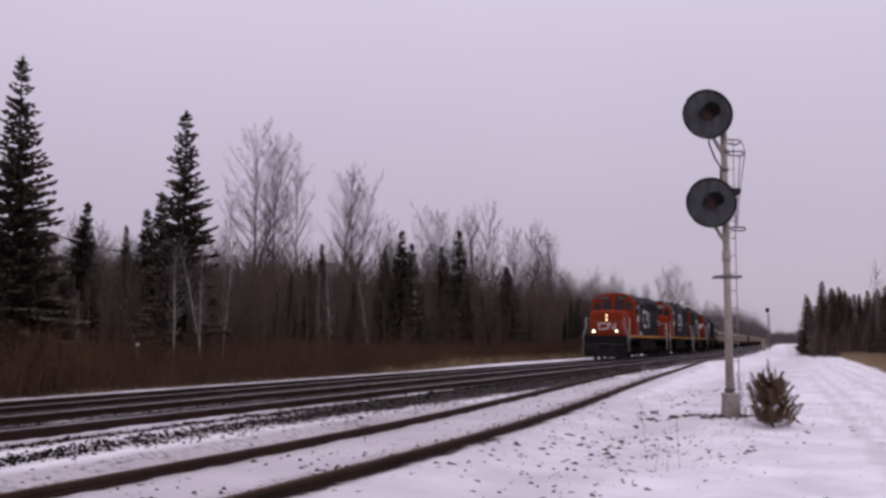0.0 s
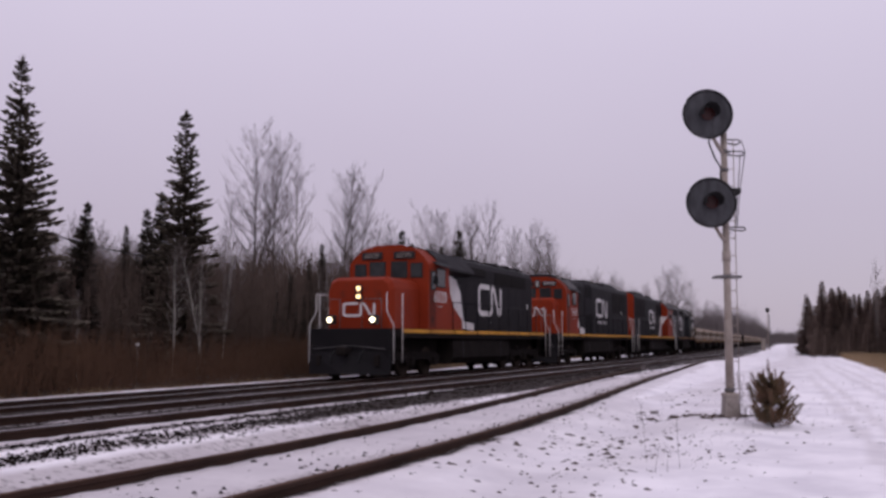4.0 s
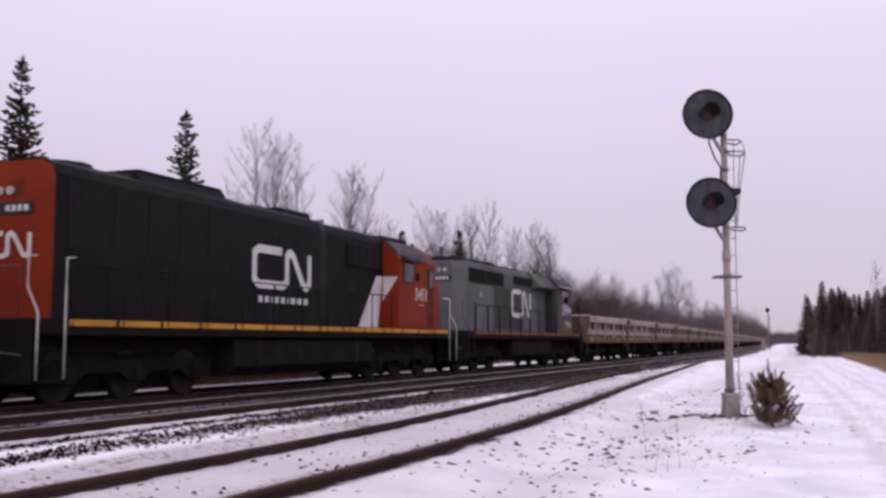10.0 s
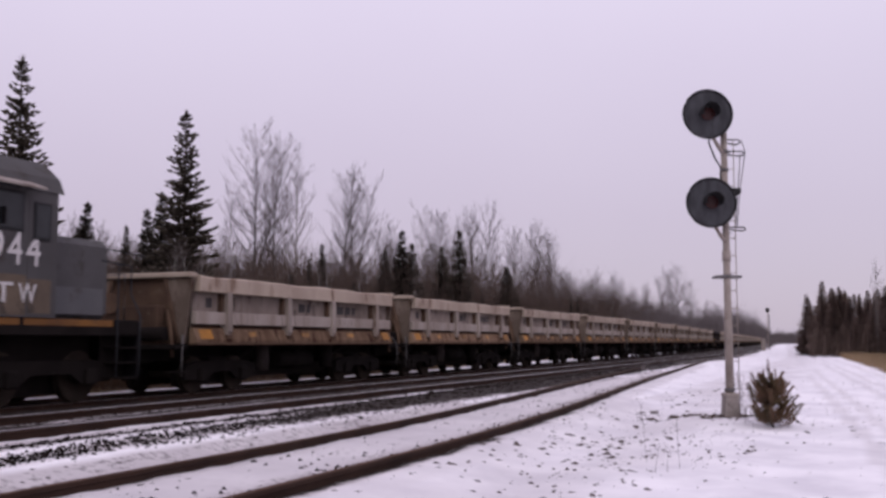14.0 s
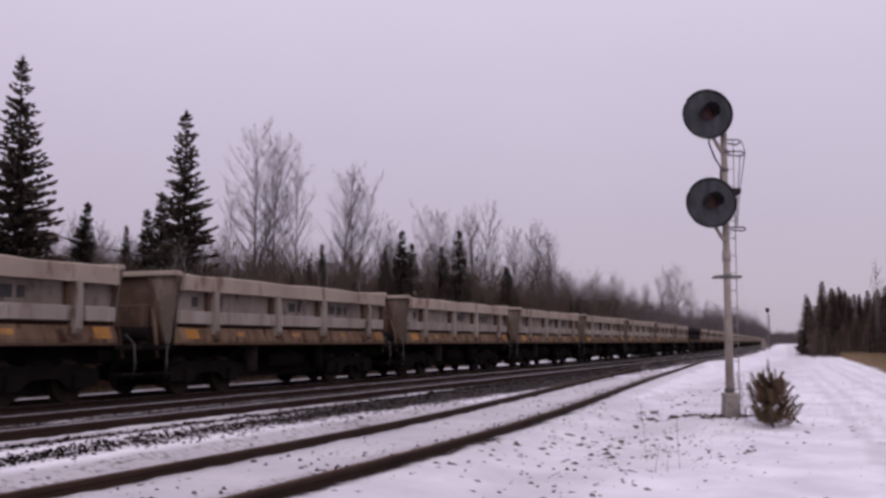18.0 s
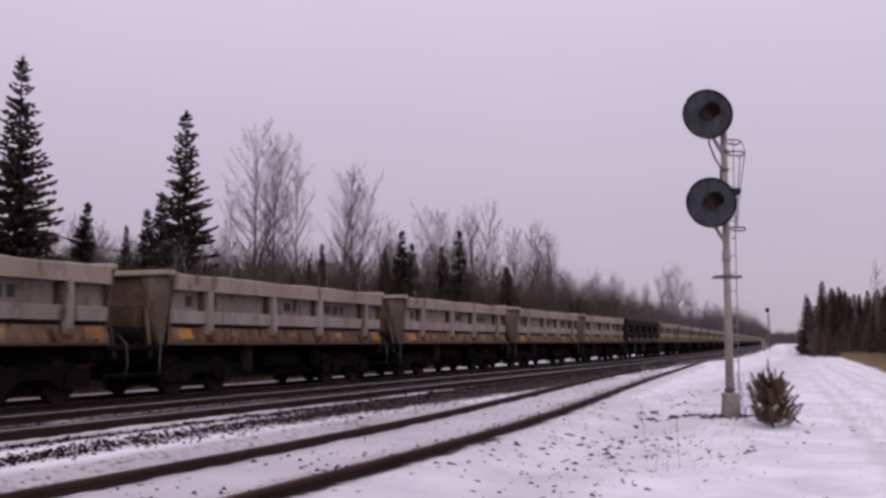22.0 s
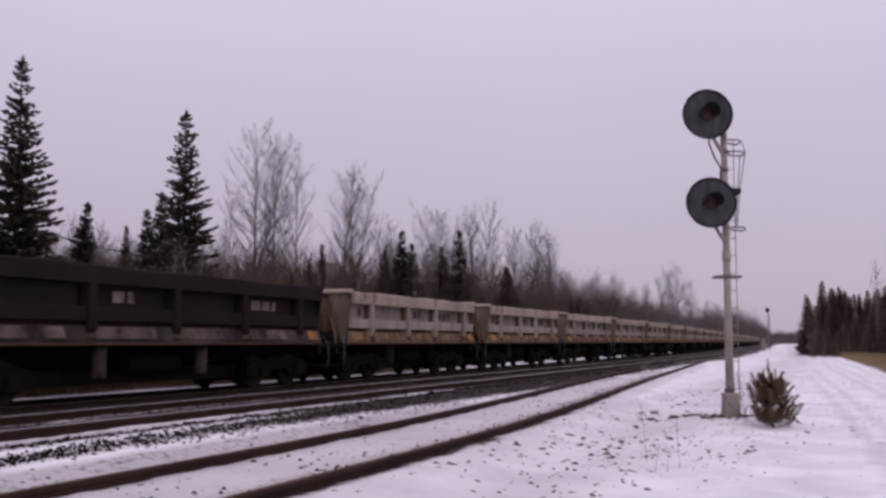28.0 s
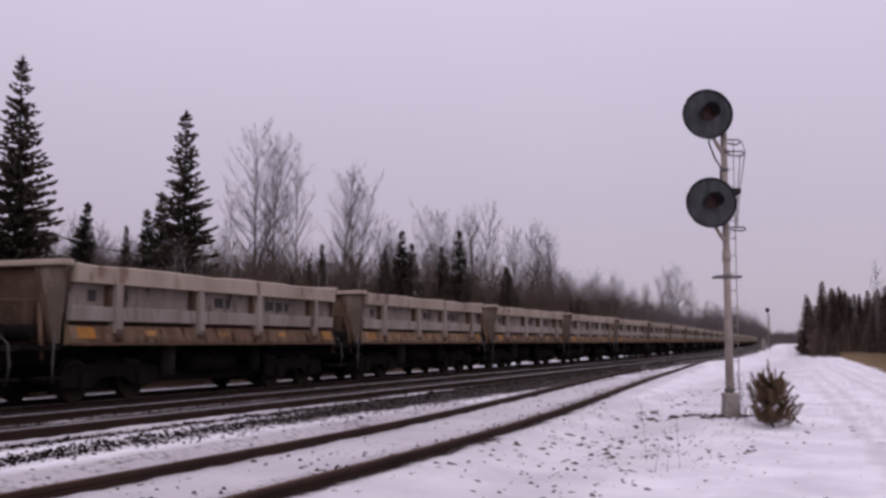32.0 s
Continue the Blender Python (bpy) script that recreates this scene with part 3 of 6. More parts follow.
def bare_tree(seed, h, bark, slender=1.0, twigs=5, reach=0.235, leaders=1):
    """Meshes of a leafless aspen or birch: trunk with rising limbs, and the fine haze of its twigs."""
    rnd = random.Random(seed)
    wood, fine = ([], []), ([], [])
    n = 12
    stems = []
    for k in range(leaders):
        start = 0.0 if k == 0 else rnd.uniform(0.3, 0.42)
        top = 1.0 if k == 0 else rnd.uniform(0.9, 0.97)
        if k == 0:
            p, lean, r0 = Vector((0, 0, 0)), Vector((rnd.uniform(-0.04, 0.04), rnd.uniform(-0.04, 0.04), 1)), 0.0078 * h * slender
        else:
            az = rnd.uniform(0, 6.283)
            p, lean, r0 = stems[0][0][int(start * n)].copy(), Vector((0.3 * math.cos(az), 0.3 * math.sin(az), 1)), 0.0046 * h * slender
        steps = max(4, round(n * (top - start)))
        pts = []
        for i in range(steps + 1):
            pts.append(p.copy())
            lean += Vector((rnd.uniform(-0.03, 0.03), rnd.uniform(-0.03, 0.03), 0.03 if k else 0))
            p += lean.normalized() * h * (top - start) / steps
        rad = [max(0.008, r0 * (1 - i / steps) ** 0.85) for i in range(steps + 1)]
        stems.append((pts, rad, start, top))
        for i in range(steps):
            rod(wood, pts[i], pts[i + 1], rad[i], rad[i + 1], 6)
    for pts, rad, start, top in stems:
        steps = len(pts) - 1
        lowest = max(0.28, start + 0.06)
        limbs = int((46 * slender + 8) * (top - lowest) / 0.7)
        for k in range(limbs):
            f = lowest + (top - 0.015 - lowest) * (k + rnd.random()) / limbs
            g = (f - start) / (top - start) * steps
            i = min(steps - 1, int(g))
            base = pts[i].lerp(pts[i + 1], g - i)
            t = (f - 0.28) / 0.72
            az, up = 2.4 * k + rnd.uniform(-0.7, 0.7), rnd.uniform(0.45, 0.95) + 0.55 * t
            d = Vector((math.cos(az), math.sin(az), up)).normalized()
            ln = h * reach * (0.55 + 1.2 * t if t < 0.33 else 1.14 - 0.56 * t) * rnd.uniform(0.55, 1.1)
            q, r = base, min(rad[i] * 0.6, 0.003 * h * (1.1 - 0.6 * t))
            for sgm in range(5):
                d2 = (d + Vector((rnd.uniform(-0.12, 0.12), rnd.uniform(-0.12, 0.12), rnd.uniform(0.02, 0.16)))).normalized()
                w = q + d2 * ln / 5
                rod(wood, q, w, max(0.006, r * (1 - sgm / 5.4)), max(0.005, r * (1 - (sgm + 1) / 5.4)), 4)
                for _ in range(2 if sgm else 1):
                    b0 = q.lerp(w, rnd.random())
                    d3 = (d2 + 0.8 * Vector((rnd.uniform(-1, 1), rnd.uniform(-1, 1), rnd.uniform(-0.3, 0.9)))).normalized()
                    l3 = ln * rnd.uniform(0.22, 0.42) * (1.1 - 0.1 * sgm)
                    b1 = b0 + d3 * l3 * 0.5
                    b2 = b1 + (d3 + Vector((rnd.uniform(-0.25, 0.25), rnd.uniform(-0.25, 0.25), 0.2))).normalized() * l3 * 0.5
                    rod(fine, b0, b1, 0.0068, 0.0055), rod(fine, b1, b2, 0.0055, 0.0038)
                    for _ in range(twigs):
                        c0 = b0.lerp(b2, rnd.uniform(0.15, 1))
                        d4 = (d3 + 0.75 * Vector((rnd.uniform(-1, 1), rnd.uniform(-1, 1), rnd.uniform(-0.2, 1.0)))).normalized()
                        rod(fine, c0, c0 + d4 * l3 * rnd.uniform(0.3, 0.65), 0.0043, 0.0027)
                q, d = w, d2
    return [("trunk", mesh_of("trunk", wood, bark)), ("crown", mesh_of("crown", fine, TWIG))], h * 1.03


def spruce(seed, h, width, ragged=0.3, needles=SPRUCE, step=0.014, whorl=9, tuft_size=1.0, smear=0.02, taper=0.85):
    """Meshes of a spruce: trunk, and whorls of drooping sprays built of needle tufts."""
    rnd = random.Random(seed)
    wood, needle = ([], []), ([], [])
    for i in range(6):
        rod(wood, Vector((0, 0, h * i / 6)), Vector((0, 0, h * (i + 1) / 6)), 0.014 * h * (1 - i / 6.2), 0.014 * h * (1 - (i + 1) / 6.2), 6)
    co, faces = needle

    def tuft(p, d, ln, wd):
        side = d.cross(Vector((0, 0, 1)))
        side = side.normalized() if side.length > 0.01 else Vector((1, 0, 0))
        k = len(co)
        tip, mid_ = p + d * ln, p + d * ln * 0.45
        drop = Vector((0, 0, -wd * 0.9))
        co.extend([p, mid_ + side * wd + drop * rnd.random(), tip, mid_ - side * wd + drop * rnd.random(), mid_ + drop * 1.6, mid_ - drop * 0.5])
        faces.extend([(k, k + 1, k + 5), (k + 1, k + 2, k + 5), (k + 2, k + 3, k + 5), (k + 3, k, k + 5), (k, k + 4, k + 2)])
    z = 0.03 * h
    while z < h * 0.985:
        f = z / h
        rr = width * (1 - f) ** taper * (0.62 + 0.38 * smooth(0.0, 0.16, f)) * rnd.uniform(1 - ragged * 0.3, 1 + ragged * 0.25) + 0.012 * h * (1 - f)
        m = whorl if f < 0.85 else max(5, 2 * whorl // 3)
        for k in range(m):
            az = 6.283 * (k + rnd.random() * 0.8) / m
            r = rr * rnd.uniform(0.62 - 0.4 * ragged, 1.08)
            out = Vector((math.cos(az), math.sin(az), 0))
            droop = -0.42 + 0.85 * f + rnd.uniform(-0.12, 0.12) * (1 + ragged)
            base = Vector((0, 0, max(0.1, min(h * 0.97, z + rnd.gauss(0, smear * h)))))
            end = base + out * r + Vector((0, 0, droop * r))
            rod(wood, base, end, 0.01 + 0.005 * r, 0.004)
            steps = max(2, int(r / (0.17 * tuft_size)))
            for s in range(steps):
                t = (s + 0.6) / steps
                c = base.lerp(end, t) + Vector((0, 0, 0.14 * r * t * t))
                for sd in (-1, 0, 1):
                    d = (out + sd * 0.85 * Vector((-out.y, out.x, 0)) + Vector((0, 0, droop * 0.7 + 0.35 * t + rnd.uniform(-0.25, 0.15)))).normalized()
                    sz = (0.11 + 0.11 * r * (1 - 0.45 * t)) * rnd.uniform(0.6, 1.3) * tuft_size * (1.06 - 0.3 * f)
                    tuft(c, d, sz * 1.6, sz * 0.42)
        z += h * step * rnd.uniform(0.85, 1.2) + 0.03
    for _ in range(6):
        tuft(Vector((0, 0, h * 0.955)), Vector((rnd.uniform(-0.2, 0.2), rnd.uniform(-0.2, 0.2), 1)).normalized(), h * 0.045, 0.05)
    return [("trunk", mesh_of("trunk", wood, BARK)), ("crown", mesh_of("crown", needle, needles))], h


def plant(form, name, label, x, y, h, group="", turn=None, lean=0.0, girth=1.0):
    meshes, h0 = form
    t = thing(name, label, "tree", group)
    t.matrix_basis = pose(x, y, ground_z(x, y) - 0.05, lean, 0, random.uniform(0, 360) if turn is None else turn)
    for nm, me in meshes:
        p = part(nm, None, None, t, mesh=me)
        p.scale = (h / h0 * girth, h / h0 * girth, h / h0)
    return t


ASPENS = [bare_tree(11, 18, BARK, leaders=2), bare_tree(12, 18, BARK, 0.9), bare_tree(13, 18, PALEBARK, 0.85), bare_tree(14, 16, BARK, 0.85, leaders=2, reach=0.27)]
SAPLINGS = [bare_tree(21, 10, PALEBARK, 0.7, twigs=5, reach=0.2), bare_tree(22, 10, BARK, 0.7, twigs=5, reach=0.22), bare_tree(23, 9, BARK, 0.65, twigs=6, reach=0.24)]
PALESPRUCES = [spruce(35, 8, 1.25, 0.15, SPRUCEPALE, 0.016, 9, 1.0, taper=0.95), spruce(36, 8, 1.0, 0.15, SPRUCEPALE, 0.016, 9, 1.0, taper=0.95)]
SPRUCES = [spruce(31, 12, 2.2, 0.35, step=0.022, whorl=14, smear=0.008), spruce(32, 12, 1.75, 0.5, step=0.021, whorl=12, smear=0.008, tuft_size=1.1, taper=0.72),
           spruce(33, 11, 1.15, 0.12, SPRUCESLIM, 0.0105, 13, 0.85, taper=0.85), spruce(34, 10, 1.45, 0.2, SPRUCESLIM, 0.012, 12, 0.9, taper=0.85)]

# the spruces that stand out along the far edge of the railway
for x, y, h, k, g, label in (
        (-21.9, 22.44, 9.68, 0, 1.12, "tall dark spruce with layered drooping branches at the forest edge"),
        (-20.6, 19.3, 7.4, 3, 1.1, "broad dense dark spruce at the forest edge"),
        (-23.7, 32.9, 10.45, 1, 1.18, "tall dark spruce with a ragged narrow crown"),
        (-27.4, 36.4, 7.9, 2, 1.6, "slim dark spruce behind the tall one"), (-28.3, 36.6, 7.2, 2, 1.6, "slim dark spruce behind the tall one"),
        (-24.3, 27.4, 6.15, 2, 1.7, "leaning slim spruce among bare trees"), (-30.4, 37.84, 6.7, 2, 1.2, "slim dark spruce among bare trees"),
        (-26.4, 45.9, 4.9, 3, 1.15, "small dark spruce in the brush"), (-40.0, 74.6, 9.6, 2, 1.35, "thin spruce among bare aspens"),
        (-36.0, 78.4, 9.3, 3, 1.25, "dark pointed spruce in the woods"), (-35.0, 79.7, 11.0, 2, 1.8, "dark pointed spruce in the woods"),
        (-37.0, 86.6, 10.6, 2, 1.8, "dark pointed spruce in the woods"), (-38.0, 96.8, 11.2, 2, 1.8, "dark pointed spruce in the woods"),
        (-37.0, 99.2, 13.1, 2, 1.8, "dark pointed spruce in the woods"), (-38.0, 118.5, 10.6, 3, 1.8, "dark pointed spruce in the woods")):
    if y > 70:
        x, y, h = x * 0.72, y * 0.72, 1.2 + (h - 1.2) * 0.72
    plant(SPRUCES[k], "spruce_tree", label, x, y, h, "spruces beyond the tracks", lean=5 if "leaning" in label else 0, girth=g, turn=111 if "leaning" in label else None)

for x, y, h, k in ((-40, 64.2, 16.9, 0), (-40.5, 67.6, 17.0, 1), (-42, 73.9, 16.5, 2), (-44, 86.1, 17.7, 1), (-45, 90.2, 18.0, 0), (-52, 90.0, 15.5, 2), (-48, 117.1, 17.8, 2), (-54, 136, 20.0, 1),
                   (-50, 140, 20.3, 0), (-52, 150.3, 22.9, 1), (-52, 169.5, 20.4, 3), (-54, 185, 23.4, 0), (-55, 196.5, 22.1, 3), (-50, 199.5, 14.2, 1), (-48, 210.8, 15.4, 2), (-52, 244.8, 17.6, 2),
                   (-56, 286.3, 17.1, 1), (-60, 379.2, 26, 3), (-58, 393.4, 30, 0), (-62, 457.1, 27, 3), (-40, 45.1, 8.4, 1), (-38, 41.4, 7.0, 2), (-44, 52.7, 8.6, 0), (-42, 63.3, 12.4, 2), (-50, 110.5, 15, 3),
                   (-42, 176.6, 11.6, 0), (-46, 208.4, 12.5, 1), (-44, 216.0, 13.2, 2), (-48, 253.7, 13.7, 3), (-47, 267.4, 16.2, 0), (-50, 305.1, 15.7, 1), (-58, 487.9, 20.4, 2), (-60, 542.7, 20.1, 3)):
    plant(ASPENS[k], "aspen_tree", "tall leafless aspen with a fine grey-brown crown", x, y, h, "bare aspens beyond the tracks")


BIRCHPLACES = ((-22.4, 30.6, 4.9), (-21.8, 31.7, 5.2), (-22.3, 32.0, 4.6), (-23.5, 35.4, 5.4), (-22.4, 25.7, 3.0), (-23.9, 44.0, 4.8), (-24.6, 46.8, 5.4), (-25.0, 52.5, 5.2), (-25.6, 60.2, 5.8), (-25.0, 37.8, 4.6))
BIRCHES = [bare_tree(41, 8, BIRCH, 1.0, twigs=5, reach=0.16), bare_tree(42, 8, BIRCH, 0.85, twigs=5, reach=0.14)]
for k, (x, y, h) in enumerate(BIRCHPLACES):
    plant(BIRCHES[k % 2], "young_birch", "slender white-barked leafless birch in the brush", x, y, h, "young birches in the brush", lean=random.uniform(-7, 7))


def woods():
    """The bare young trees of the forest's edge, then its dense depth and the right-hand spruces."""
    for _ in range(40):
        y = 60 + 240 * random.random() ** 1.3
        x = -random.uniform(44, 64) - drift(y)
        h = random.uniform(11, 15.5) * (1 + 0.0014 * y)
        if y < -2.3 * x:
            h = min(h, 1 + 0.1 * math.hypot(x, y))
        plant(random.choice(ASPENS), "aspen_tree", "tall leafless aspen with a fine grey-brown crown", x, y, h, "bare aspens beyond the tracks")
    n = 0
    while n < 230:
        y = 18 + 330 * random.random() ** 1.7
        o = 31 + 30 * random.random() ** 1.2 + y * 0.035
        x = -o - drift(y)
        h = min(random.uniform(4.6, 7.6) * (1 + 0.0022 * y), 0.6 + 0.115 * math.hypot(x, y))
        k = random.randrange(3)
        plant(SAPLINGS[k], "young_aspen", ("pale slender leafless young aspen", "thin grey leafless young tree", "thin grey leafless young tree")[k], x, y, h, "young trees of the wood edge", lean=random.uniform(-2, 2))
        n += 1
    for _ in range(34):
        y = random.uniform(40, 125)
        plant(SPRUCES[random.choice((2, 2, 3))], "spruce_tree", "small dark spruce half hidden in the brush", -random.uniform(23, 33) - drift(y), y, random.uniform(2.6, 4.6) * (1 + 0.004 * y), "spruces beyond the tracks")
    for x, y, h in ((-2.95, 100, 5.7), (-1.5, 96, 6.7), (-2.2, 98, 4.6), (-0.9, 97, 5.7), (-0.74, 99, 6.2), (-0.12, 95, 6.1), (0.3, 97, 5.6), (0.7, 94, 5.2), (1.46, 92, 5.3), (1.1, 96, 5.5), (2.13, 92, 5.6), (2.6, 90, 5.3), (3.43, 90, 5.9), (3.94, 88, 6.0), (4.6, 90, 6.6)):
        plant(random.choice(PALESPRUCES), "spruce_tree", "dull brown-green spruce in the thicket beside the snowy road", x, y, h, "spruces beside the road", girth=1.7)
    plant(ASPENS[2], "larch_tree", "pale bare larch rising over the thicket", 2.72, 88, 7.4, "spruces beside the road", girth=0.8)
    for _ in range(130):
        y = random.uniform(90, 170)
        x = random.uniform(-2.6, 18) - 0.032 * (y - 100)
        plant(random.choice(PALESPRUCES), "spruce_tree", "dull brown-green spruce in the thicket beside the snowy road", x, y, random.uniform(4.4, 5.9) * (1 + 0.004 * (y - 90)), "spruces beside the road", girth=1.8)


woods()


def thicket(name, label, category, count, where, height, material, fan, r0, forks):
    """Many thin upright stems as one mesh; where() gives x, y."""
    data = ([], [])
    for _ in range(count):
        x, y = where()
        z = ground_z(x, y) - 0.03
        h = height(x, y)
        p = Vector((x, y, z))
        q = p + Vector((random.gauss(0, fan), random.gauss(0, fan), 1)).normalized() * h
        rod(data, p, q, r0, r0 * 0.4)
        for _ in range(forks):
            b = p.lerp(q, random.uniform(0.3, 0.95))
            e = b + Vector((random.gauss(0, 0.55), random.gauss(0, 0.55), random.uniform(0.3, 1.1))).normalized() * h * random.uniform(0.12, 0.3)
            rod(data, b, e, r0 * 0.45, r0 * 0.22)
    return tagged(new(name, mesh_of(name, data, material)), label, category, kind="stuff")


def deep():
    y = 14 + 430 * random.random() ** 1.9
    o = 27 + 50 * random.random() + y * 0.04
    return -o - drift(y), y


def edge():
    y = 13 + 200 * random.random() ** 2.1
    o = forest_edge(y) + 9 * random.random() ** 1.2
    return -o - drift(y), y


def verge():
    y = 16 + 88 * random.random() ** 1.2
    return -random.gauss(forest_edge(y) + 0.4 + 0.2 * smooth(36, 50, y), 0.4) - drift(y), y


def meadow():
    y = random.uniform(42, 100)
    return 1.5 - (y - 46) * 0.04 + random.uniform(0, 6) ** 1.1, y


def distant():
    y = 150 + 1300 * random.random() ** 1.25
    return -(20.5 + 45 * random.random() ** 1.5) - drift(y), y


def horizon_woods():
    y = random.uniform(560, 1000)
    return random.uniform(-0.17, 0.0) * y, y


def road_woods():
    y = random.uniform(84, 200)
    return random.uniform(-2.8, 20) - 0.03 * (y - 100), y


thicket("distant_woods", "grey leafless woods along the line in the distance", "woods", 11000, distant, lambda x, y: random.uniform(0.35, 1.06) * (0.78 + 0.55 * noise.noise((x * 0.07, y * 0.045, 3))) * min(20.0, 2.0 + 0.034 * y), HAZETWIG, 0.06, 0.06, 5)
thicket("horizon_woods", "low grey woods closing the view where the line curves away", "woods", 9000, horizon_woods, lambda x, y: random.uniform(0.3, 0.95) * (0.85 + 0.5 * noise.noise((x * 0.06, y * 0.01, 4))) * 0.0115 * y * (1.0 + max(0.0, -0.09 - x / y) * 9), HAZETWIG, 0.08, 0.12, 6)
thicket("road_thicket", "leafless grey-brown stems among the spruces beside the road", "woods", 9000, road_woods, lambda x, y: random.uniform(1.0, 3.2), STEM, 0.16, 0.014, 6)
thicket("far_woods", "dense leafless grey-brown woods fading into the distance", "woods", 21000, deep, lambda x, y: min(random.uniform(4.2, 9.6) * (1 + 0.0018 * y), 0.5 + random.uniform(0.07, 0.105) * math.hypot(x, y)), STEM, 0.06, 0.022, 9)
thicket("underwood", "thin grey saplings filling the wood edge", "woods", 6500, lambda: (lambda p: (p[0] - random.uniform(2, 14), p[1]))(edge()), lambda x, y: min(random.uniform(2.2, 6.4), 0.3 + 0.095 * math.hypot(x, y)), STEM, 0.09, 0.016, 7)
thicket("brush", "dense red-brown leafless brush along the forest edge", "bushes", 22000, edge, lambda x, y: random.uniform(0.5, 1.15) + 0.9 * max(0.0, 0.45 + noise.noise((x * 0.28, y * 0.28, 6))), BRUSH, 0.34, 0.008, 4)
thicket("dry_grass", "tan dry grass along the snowy verge", "grass", 8000, verge, lambda x, y: random.uniform(0.1, 0.3) * (0.35 + 1.5 * smooth(36, 50, y) + max(0.0, noise.noise((y * 0.4, 1, 8)) - 0.1) * 2.4), GRASS, 0.3, 0.007, 0)
thicket("meadow_grass", "tan dry grass in front of the spruce thicket", "grass", 9000, meadow, lambda x, y: random.uniform(0.2, 0.6), GRASS, 0.3, 0.012, 0)


# ---- the searchlight signal, the sapling and the small things of the roadside ----
def signal_head(parent, x, z, r, y):
    """Round backing target with a hooded lens, facing along -y."""
    t = part("target", prism_disc(x, y, z, r), TARGET, parent, "round black signal backing")
    rim = bmesh.new()
    tube(rim, [(x + r * math.cos(a), y - 0.03, z + r * math.sin(a)) for a in np.linspace(0, 2 * math.pi, 33)], 0.016, 5, closed=False)
    part("rim", rim, DISC, t)
    part("housing", discm((x, y + 0.17, z), (0, 1, 0), r * 0.36, 0.3, 14), DISC, t)
    hood = bmesh.new()
    for k in range(10):
        a0, a1 = radians(-20 + 22 * k), radians(-20 + 22 * (k + 1))
        q = [Vector((x + 0.135 * math.cos(a), yy, z + 0.135 * math.sin(a))) for a, yy in ((a0, y - 0.03), (a1, y - 0.03), (a1, y - 0.3), (a0, y - 0.3))]
        w = [Vector((x + 0.125 * math.cos(a), yy, z + 0.125 * math.sin(a))) for a, yy in ((a0, y - 0.03), (a1, y - 0.03), (a1, y - 0.3), (a0, y - 0.3))]
        hood.faces.new([hood.verts.new(v) for v in q]), hood.faces.new([hood.verts.new(v) for v in w[::-1]])
    part("visor", hood, DISC, t)
    part("lens", discm((x, y - 0.045, z), (0, 1, 0), 0.105, 0.03, 16), SIGNALRED, t, "dim dark red lens")


def prism_disc(x, y, z, r):
    bm = bmesh.new()
    disc(bm, (x, y, z), (0, 1, 0), r, 0.03, 36)
    return bm


